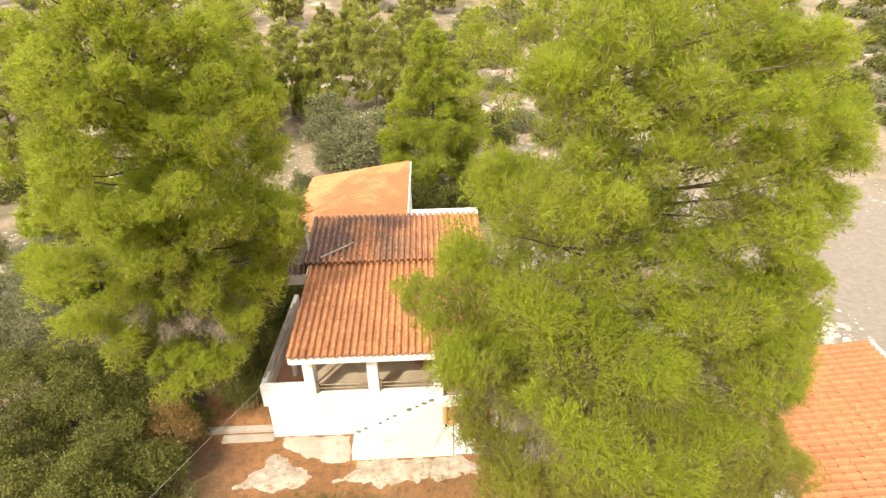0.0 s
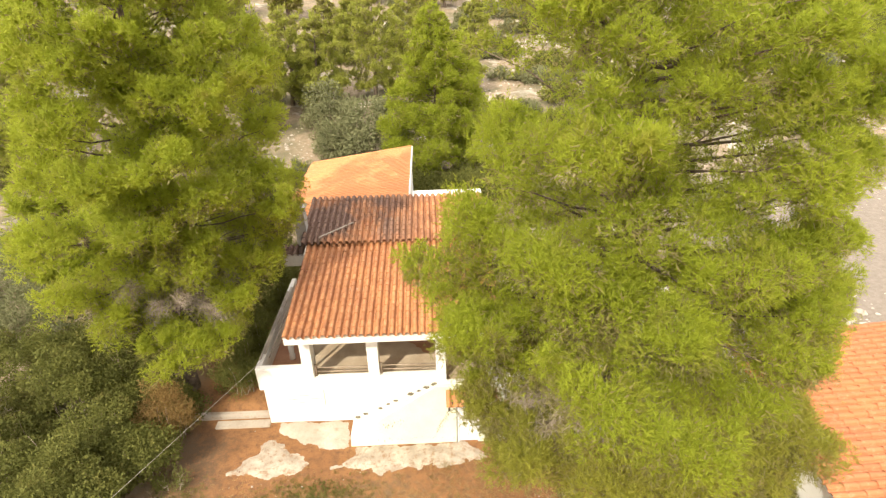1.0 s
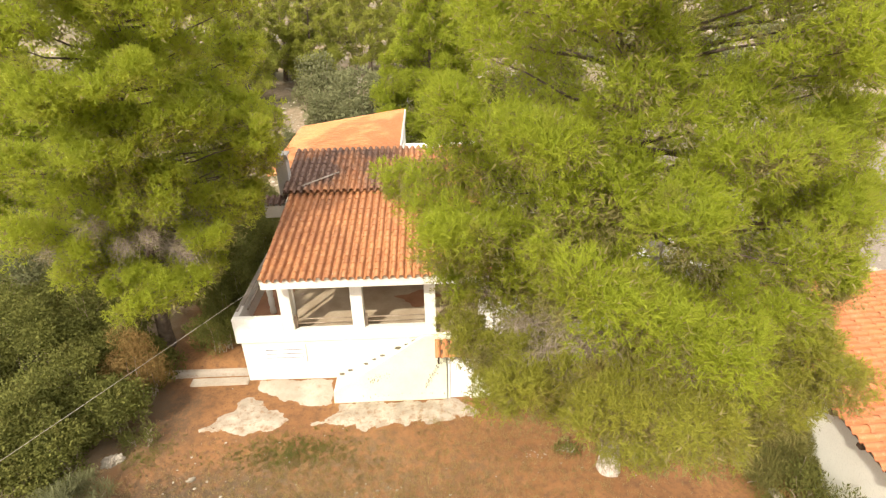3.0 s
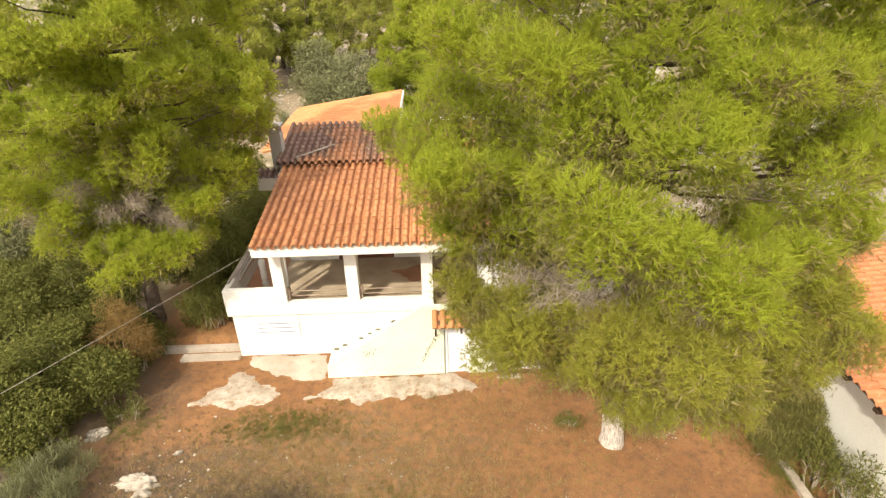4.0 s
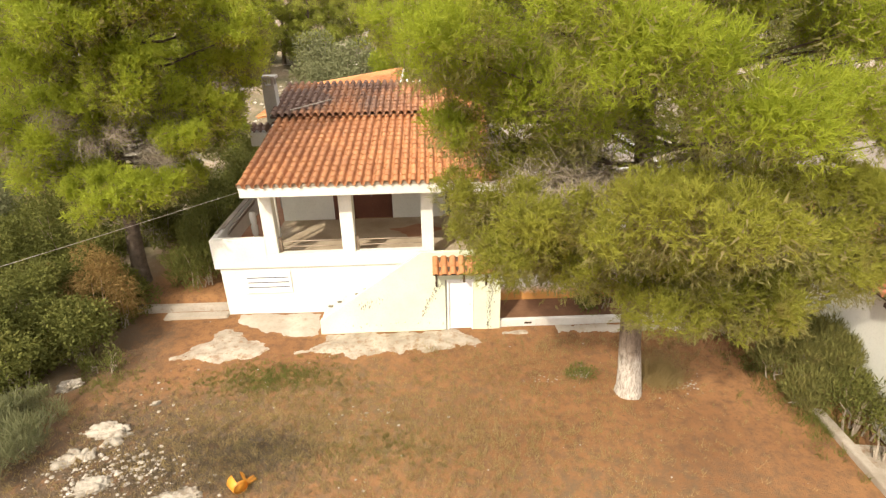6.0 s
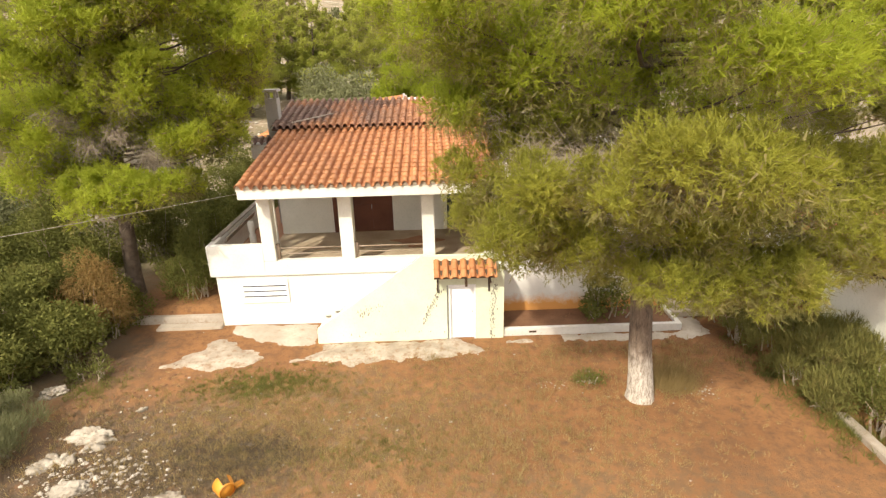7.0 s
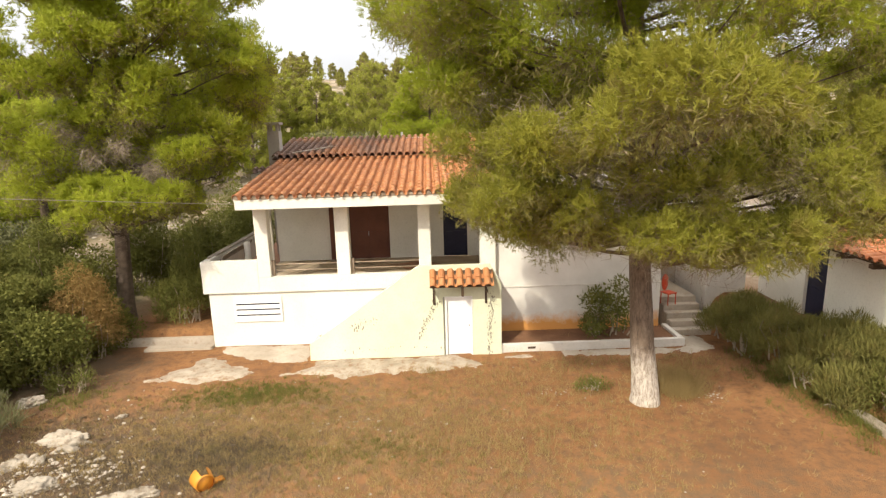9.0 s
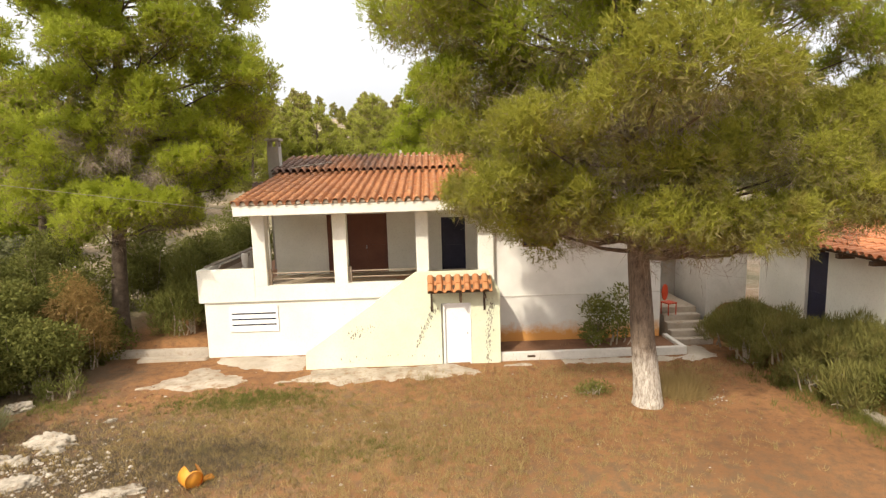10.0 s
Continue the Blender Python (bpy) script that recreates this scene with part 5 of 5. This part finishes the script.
def scatter():
    rng = random.Random(41)
    placed = [(0.4, 43.0), (-18, 25.5)]

    def free(x, y, gap):
        return all((x - a) ** 2 + (y - b) ** 2 > gap * gap for a, b in placed)

    def put(src, x, y, k, tall):
        placed.append((x, y))
        copy = copy_thing(src, pose(x, y, float(terrain(x, y)) - 0.1, 0, 0, rng.uniform(0, 360)))
        copy.scale = (k, k, k * tall)

    for x, y, i, k in ((-16, 52, 1, 1.1), (-11, 57, 0, 1.2), (-5.5, 60, 1, 1.15), (3.5, 58, 0, 0.95), (-21, 45, 2, 1.3), (-26, 52, 1, 1.2), (-2, 70, 1, 1.0), (6, 72, 2, 1.0), (-33, 44, 0, 1.2), (-30, 60, 1, 1.3), (-24, 36, 0, 1.1), (-40, 55, 1, 1.3)):
        put(FAR[i], x, y, 0.8 * k, 1.05)
    count = 0
    while count < 170:
        y = rng.uniform(76, 240)
        x = rng.uniform(-0.85 * y - 6, 0.85 * y + 6)
        clearing = -1 < x < 80 and y < 110
        if clearing and rng.random() < 0.9 or not free(x, y, 3.2):
            continue
        put(FAR[rng.randrange(3, 5)], x, y, rng.uniform(0.6, 1.1), rng.uniform(0.9, 1.1))
        count += 1
    for x, y, i, k in ((-5.4, 45.5, 0, 1.55), (-9.6, 52.0, 0, 1.3), (-4.2, 38.6, 1, 1.0), (-0.6, 38.4, 1, 1.15), (3.0, 38.8, 1, 1.1), (5.6, 40.0, 1, 1.0), (7.4, 43.0, 1, 0.9), (-5.5, 41, 1, 1.1), (-1.5, 40.5, 1, 1.05), (2.2, 40.3, 1, 1.0), (4.6, 41.5, 1, 0.9), (-10.5, 43, 0, 0.6), (-30, 33, 1, 0.9), (-27, 36, 0, 0.8)):
        put(SHRUBS[i], x, y, k, 1.0)
    for n, (x0, x1, y0, y1) in ((110, (-0.95, 0.95, 37, 150)), (120, (-0.02, 0.85, 52, 105)), (30, (0.3, 0.95, 48, 70))):
        count = 0
        while count < n:
            y = rng.uniform(y0, y1)
            x = rng.uniform(x0 * y - 4, x1 * y + 4)
            if (x > 12 and y < 44) or (-16 < x < -8 and y < 54) or not free(x, y, 1.7):
                continue
            put(SHRUBS[rng.choice((3, 4, 4, 5, 5))], x, y, rng.uniform(0.6, 1.2) + 0.5 * (y > 55) * rng.random(), rng.uniform(0.7, 1.1))
            count += 1


scatter()


# ---- stones, grass and clutter in the yard ----
def boulder(name, label, at, size, seed, turn=0.0, material=ROCK, fine=5, group=""):
    bm = bmesh.new()
    bmesh.ops.create_icosphere(bm, subdivisions=fine, radius=1)
    off = Vector((seed * 3.7, seed * 1.9, seed))
    for v in bm.verts:
        k = 1 + 0.40 * noise.noise(v.co * 1.3 + off) + 0.34 * abs(noise.noise(v.co * 2.9 + off)) + 0.22 * noise.noise(v.co * 5 + off) - 0.16 * abs(noise.noise(v.co * 10 + off)) + 0.05 * noise.noise(v.co * 22 + off)
        v.co = Vector((v.co.x * size[0], v.co.y * size[1], v.co.z * size[2])) * k
    me = bpy.data.meshes.new(name)
    bm.to_mesh(me)
    bm.free()
    me.materials.append(material)
    me.polygons.foreach_set("use_smooth", [True] * len(me.polygons))
    ob = tagged(new(name, me), label, "rock", group=group)
    ob.matrix_basis = pose(*at, 0, 0, turn)
    return ob


boulder("boulder", "long pale limestone outcrop in the yard", (-8.52, 11.82, -0.06), (0.62, 0.26, 0.24), 1, -4)
boulder("boulder", "broad pale limestone slab in the yard", (-7.95, 9.95, -0.06), (0.42, 0.25, 0.20), 3, 12)
boulder("boulder", "flat grey limestone in the earth", (-5.85, 9.6, -0.08), (0.55, 0.30, 0.15), 4, 8)
boulder("boulder", "grey stone at the thicket's foot", (-10.7, 13.68, 0.0), (0.36, 0.24, 0.22), 5, 30)
boulder("boulder", "small pale stone beside the outcrop", (-7.78, 12.85, 0.0), (0.13, 0.08, 0.07), 6, 20)
chips = random.Random(12)
for k in range(16):
    t = k / 15
    x, y = -8.15 - 1.15 * t + chips.gauss(0, 0.14), 11.42 - 0.75 * t + chips.gauss(0, 0.2)
    r = chips.uniform(0.12, 0.27)
    boulder("rock_fragment", "broken pale limestone fragment below the outcrop", (x, y, -0.02), (r, r * chips.uniform(0.5, 0.8), r * chips.uniform(0.4, 0.65)), 20 + k, chips.uniform(0, 180), ROCK, 3, "broken outcrop")


def pebbles(name, label, spots, seed, material):
    """Loose stones too many to count, one joined mesh."""
    g = random.Random(seed)
    s = Shape()
    for cx, cy, sx, sy, n, lo, hi in spots:
        for _ in range(n):
            x, y = g.gauss(cx, sx), g.gauss(cy, sy)
            r = lo + (hi - lo) * g.random() ** 2.5
            z = float(terrain(x, y)) + 0.2 * r
            i = len(s.v)
            a0 = g.uniform(0, 6)
            for k in range(6):
                a = a0 + k * math.pi / 3
                s.v.append((x + r * g.uniform(0.7, 1.2) * math.cos(a), y + r * g.uniform(0.6, 1.1) * math.sin(a), z))
            s.v += [(x + g.uniform(-0.3, 0.3) * r, y + g.uniform(-0.3, 0.3) * r, z + r * g.uniform(0.4, 0.8)), (x, y, z - r)]
            s.f += [(i + k, i + (k + 1) % 6, i + 6) for k in range(6)] + [(i + (k + 1) % 6, i + k, i + 7) for k in range(6)]
    single(name, s, material, label, "stones", kind="stuff")


pebbles("stones", "scattered pale stones on the yard", [(-7.15, 10.45, 0.45, 0.30, 210, 0.012, 0.085), (-8.5, 10.6, 0.6, 0.5, 190, 0.012, 0.075), (-6.3, 9.7, 1.0, 0.4, 110, 0.01, 0.06), (-7.2, 12.4, 1.5, 0.7, 60, 0.012, 0.06), (-1.5, 12.1, 0.5, 0.25, 24, 0.02, 0.06), (-2, 12, 5, 2.2, 120, 0.010, 0.045), (7.4, 12.9, 0.3, 0.2, 30, 0.015, 0.05), (3.4, 13.3, 0.3, 0.15, 22, 0.012, 0.04), (4, 11, 4, 2, 36, 0.01, 0.03)], 4, RUBBLE)
pebbles("clods", "dark clods of earth and pine litter by the thicket", [(-8.9, 14.6, 1.0, 0.9, 130, 0.015, 0.06), (-6.6, 13.6, 1.4, 0.6, 90, 0.012, 0.05), (0, 11.5, 4.5, 1.8, 160, 0.010, 0.04)], 14, SOIL)
pebbles("rubble_heap", "heap of pale building rubble behind the annex", [(19.6, 22.2, 1.1, 0.8, 240, 0.06, 0.28)], 5, RUBBLE)
pebbles("slope_stones", "loose limestone strewn over the bare ground", [(30, 38, 6, 2.2, 420, 0.02, 0.14), (-24, 33, 6, 4, 300, 0.04, 0.2), (-13, 47, 2.5, 4, 260, 0.04, 0.2), (30, 75, 18, 20, 1300, 0.06, 0.24), (8, 62, 5, 8, 500, 0.05, 0.2)], 6, RUBBLE)


def grass(name, label, spots, length, width, material, seed):
    """Tufts of thin grass, one joined mesh."""
    rng = np.random.default_rng(seed)
    base, tip = [], []
    for cx, cy, sx, sy, tufts, per, k in spots:
        c = np.stack([rng.normal(cx, sx, tufts), rng.normal(cy, sy, tufts)], 1)
        c = np.repeat(c, per, 0)
        m = len(c)
        q = c + rng.normal(size=(m, 2)) * 0.045 * k
        b = np.column_stack([q, terrain(q[:, 0], q[:, 1]) - 0.01])
        d = unit(np.column_stack([rng.normal(size=(m, 2)) * 0.55, np.full(m, 1.0)]))
        base.append(b)
        tip.append(b + d * (length * k * (0.4 + 0.9 * rng.random(m)))[:, None])
    base, tip = np.concatenate(base), np.concatenate(tip)
    me = blades(name, base, tip, np.full(len(base), width), material)
    tagged(new(name, me), label, "grass", kind="stuff")


grass("dry_grass", "thin dry grass over the bare yard", [(-3.5, 12.0, 2.6, 1.2, 2400, 12, 0.8), (-5.4, 11.2, 2.2, 1.2, 800, 12, 0.95), (0, 10.2, 3.0, 1.2, 1900, 10, 0.9), (3.5, 12.2, 2.5, 1.3, 600, 10, 0.9), (6.8, 13.2, 0.22, 0.16, 110, 22, 5.2), (7.2, 14.6, 0.9, 0.4, 90, 12, 1.4), (1.2, 14.2, 1.3, 0.5, 200, 10, 0.9), (5.0, 15.2, 1.8, 0.25, 160, 10, 1.1), (-10.5, 10.8, 1.2, 1.4, 300, 12, 1.4), (0.2, 14.9, 0.05, 0.05, 5, 20, 1.8)], 0.13, 0.012, STRAW, 9)
grass("tall_grass", "taller golden stalks standing in the yard", [(-2.0, 12.0, 3.0, 1.0, 160, 9, 1.5), (2.2, 12.6, 1.6, 1.2, 130, 9, 1.7), (0.5, 10.6, 2.6, 0.9, 130, 9, 1.6), (3.4, 14.4, 1.4, 0.5, 60, 9, 1.6), (-0.4, 14.8, 1.6, 0.2, 26, 8, 1.4), (7.6, 14.2, 1.0, 0.6, 60, 9, 1.8)], 0.17, 0.013, STRAW, 19)
grass("dark_scrub", "grey-brown withered scrub matted over the earth", [(-4.4, 10.9, 0.9, 0.45, 700, 12, 0.9), (-6.6, 10.3, 1.7, 0.8, 1100, 12, 1.0), (-8.6, 12.6, 0.9, 0.6, 200, 12, 1.0)], 0.12, 0.012, SCRUB, 21)
grass("green_grass", "sparse green grass in the yard", [(-4.6, 13.8, 1.1, 0.4, 620, 12, 0.9), (-1.2, 10.8, 1.2, 0.3, 160, 12, 0.8), (-9.8, 13.9, 0.5, 0.4, 100, 12, 1.2), (10.2, 12.8, 0.5, 1.4, 260, 14, 1.7), (10.4, 11.2, 0.3, 0.6, 120, 12, 1.6)], 0.14, 0.014, LEAF_DARK, 10)


def bucket():
    b = thing("bucket", "broken orange plastic bucket lying in the grass", "bucket", (-4.45, 9.75, 0.18), 40)
    s = Shape()
    n = 20
    rings = ((0.0, 0.17), (0.02, 0.185), (0.30, 0.22), (0.30, 0.205), (0.03, 0.165))
    for h, r in rings:
        s.v += [(r * math.cos(2 * math.pi * k / n), h - 0.15, r * math.sin(2 * math.pi * k / n)) for k in range(n)]
    for j in range(len(rings) - 1):
        s.f += [(j * n + k, j * n + (k + 1) % n, (j + 1) * n + (k + 1) % n, (j + 1) * n + k) for k in range(n) if not (j in (1, 2, 3) and k in (3, 4, 5))]
    s.f.append(tuple(4 * n + k for k in range(n)))
    part("body", s, ORANGE, b, smooth=True)
    part("shard", Shape().box(0.18, -0.02, -0.18, 0.42, 0.16, -0.14), ORANGE, b, "broken orange shard", 0.01)


bucket()
single("fence_post", Shape().tube([(-11.35, 13.0, -0.2), (-11.6, 13.0, 0.7), (-11.95, 13.0, 1.75)], [0.035, 0.032, 0.03], 8), GREY_WOOD, "leaning weathered wooden post in the thicket", "post", smooth=True)
single("plank", Shape().box(-0.91, -0.04, 0, 0.91, 0.04, 0.04), GREY_WOOD, "loose weathered plank lying on the roof tiles", "plank", 0.006).matrix_basis = pose(-4.46, 22.86, 6.44, 9.0, -6.3, 36)


def chair():
    c = thing("chair", "red plastic garden chair beside the steps", "chair", (8.66, 18.15, 0.8), 20)
    s = Shape()
    n = 14
    ring = [(0.14 * math.cos(2 * math.pi * k / n), 0.75 + 0.30 * math.sin(2 * math.pi * k / n)) for k in range(n)]
    part("backrest", s.prism(ring, 0.18, 0.21), RED, c, "oval red backrest", 0.006)
    part("seat", Shape().box(-0.2, -0.2, 0.40, 0.2, 0.2, 0.44), RED, c, "", 0.01)
    for x in (-0.17, 0.17):
        for y in (-0.17, 0.17):
            part("leg", Shape().tube([(x, y, 0), (x, y, 0.4)], [0.018, 0.018], 8), RED, c)


chair()


def baluster():
    s = Shape()
    rows = ((0.0, 0.13), (0.12, 0.13), (0.16, 0.08), (0.2, 0.12), (0.36, 0.13), (0.4, 0.09), (0.44, 0.12), (0.6, 0.13), (0.64, 0.1))
    s.tube([(0, 0, z) for z, r in rows], [r for z, r in rows], 12)
    ob = single("stone_ornament", s, PLASTER_DULL, "stacked white stone ornament on the terrace", "ornament", 0, True)
    ob.matrix_basis = pose(-6.32, 19.2, 2.1)
    ob.scale = (1, 1, 1.9)
    single("board", Shape().box(-0.03, -1.6, -0.12, 0.03, 1.6, 0.12), GREY_WOOD, "weathered board leaning on the terrace parapet", "board", 0.006).matrix_basis = pose(-6.98, 20.0, 2.9, 0, 25, 0)
    for k in range(2):
        single("roof_batten", Shape().box(-0.04, -2.6, 0, 0.04, 2.6, 0.06), GREY_WOOD, "long weathered batten lying on the side parapet", "batten", 0.006, group="battens on the parapet").matrix_basis = pose(-7.27 + 0.1 * k, 20.6 + 0.4 * k, 3.0)


baluster()
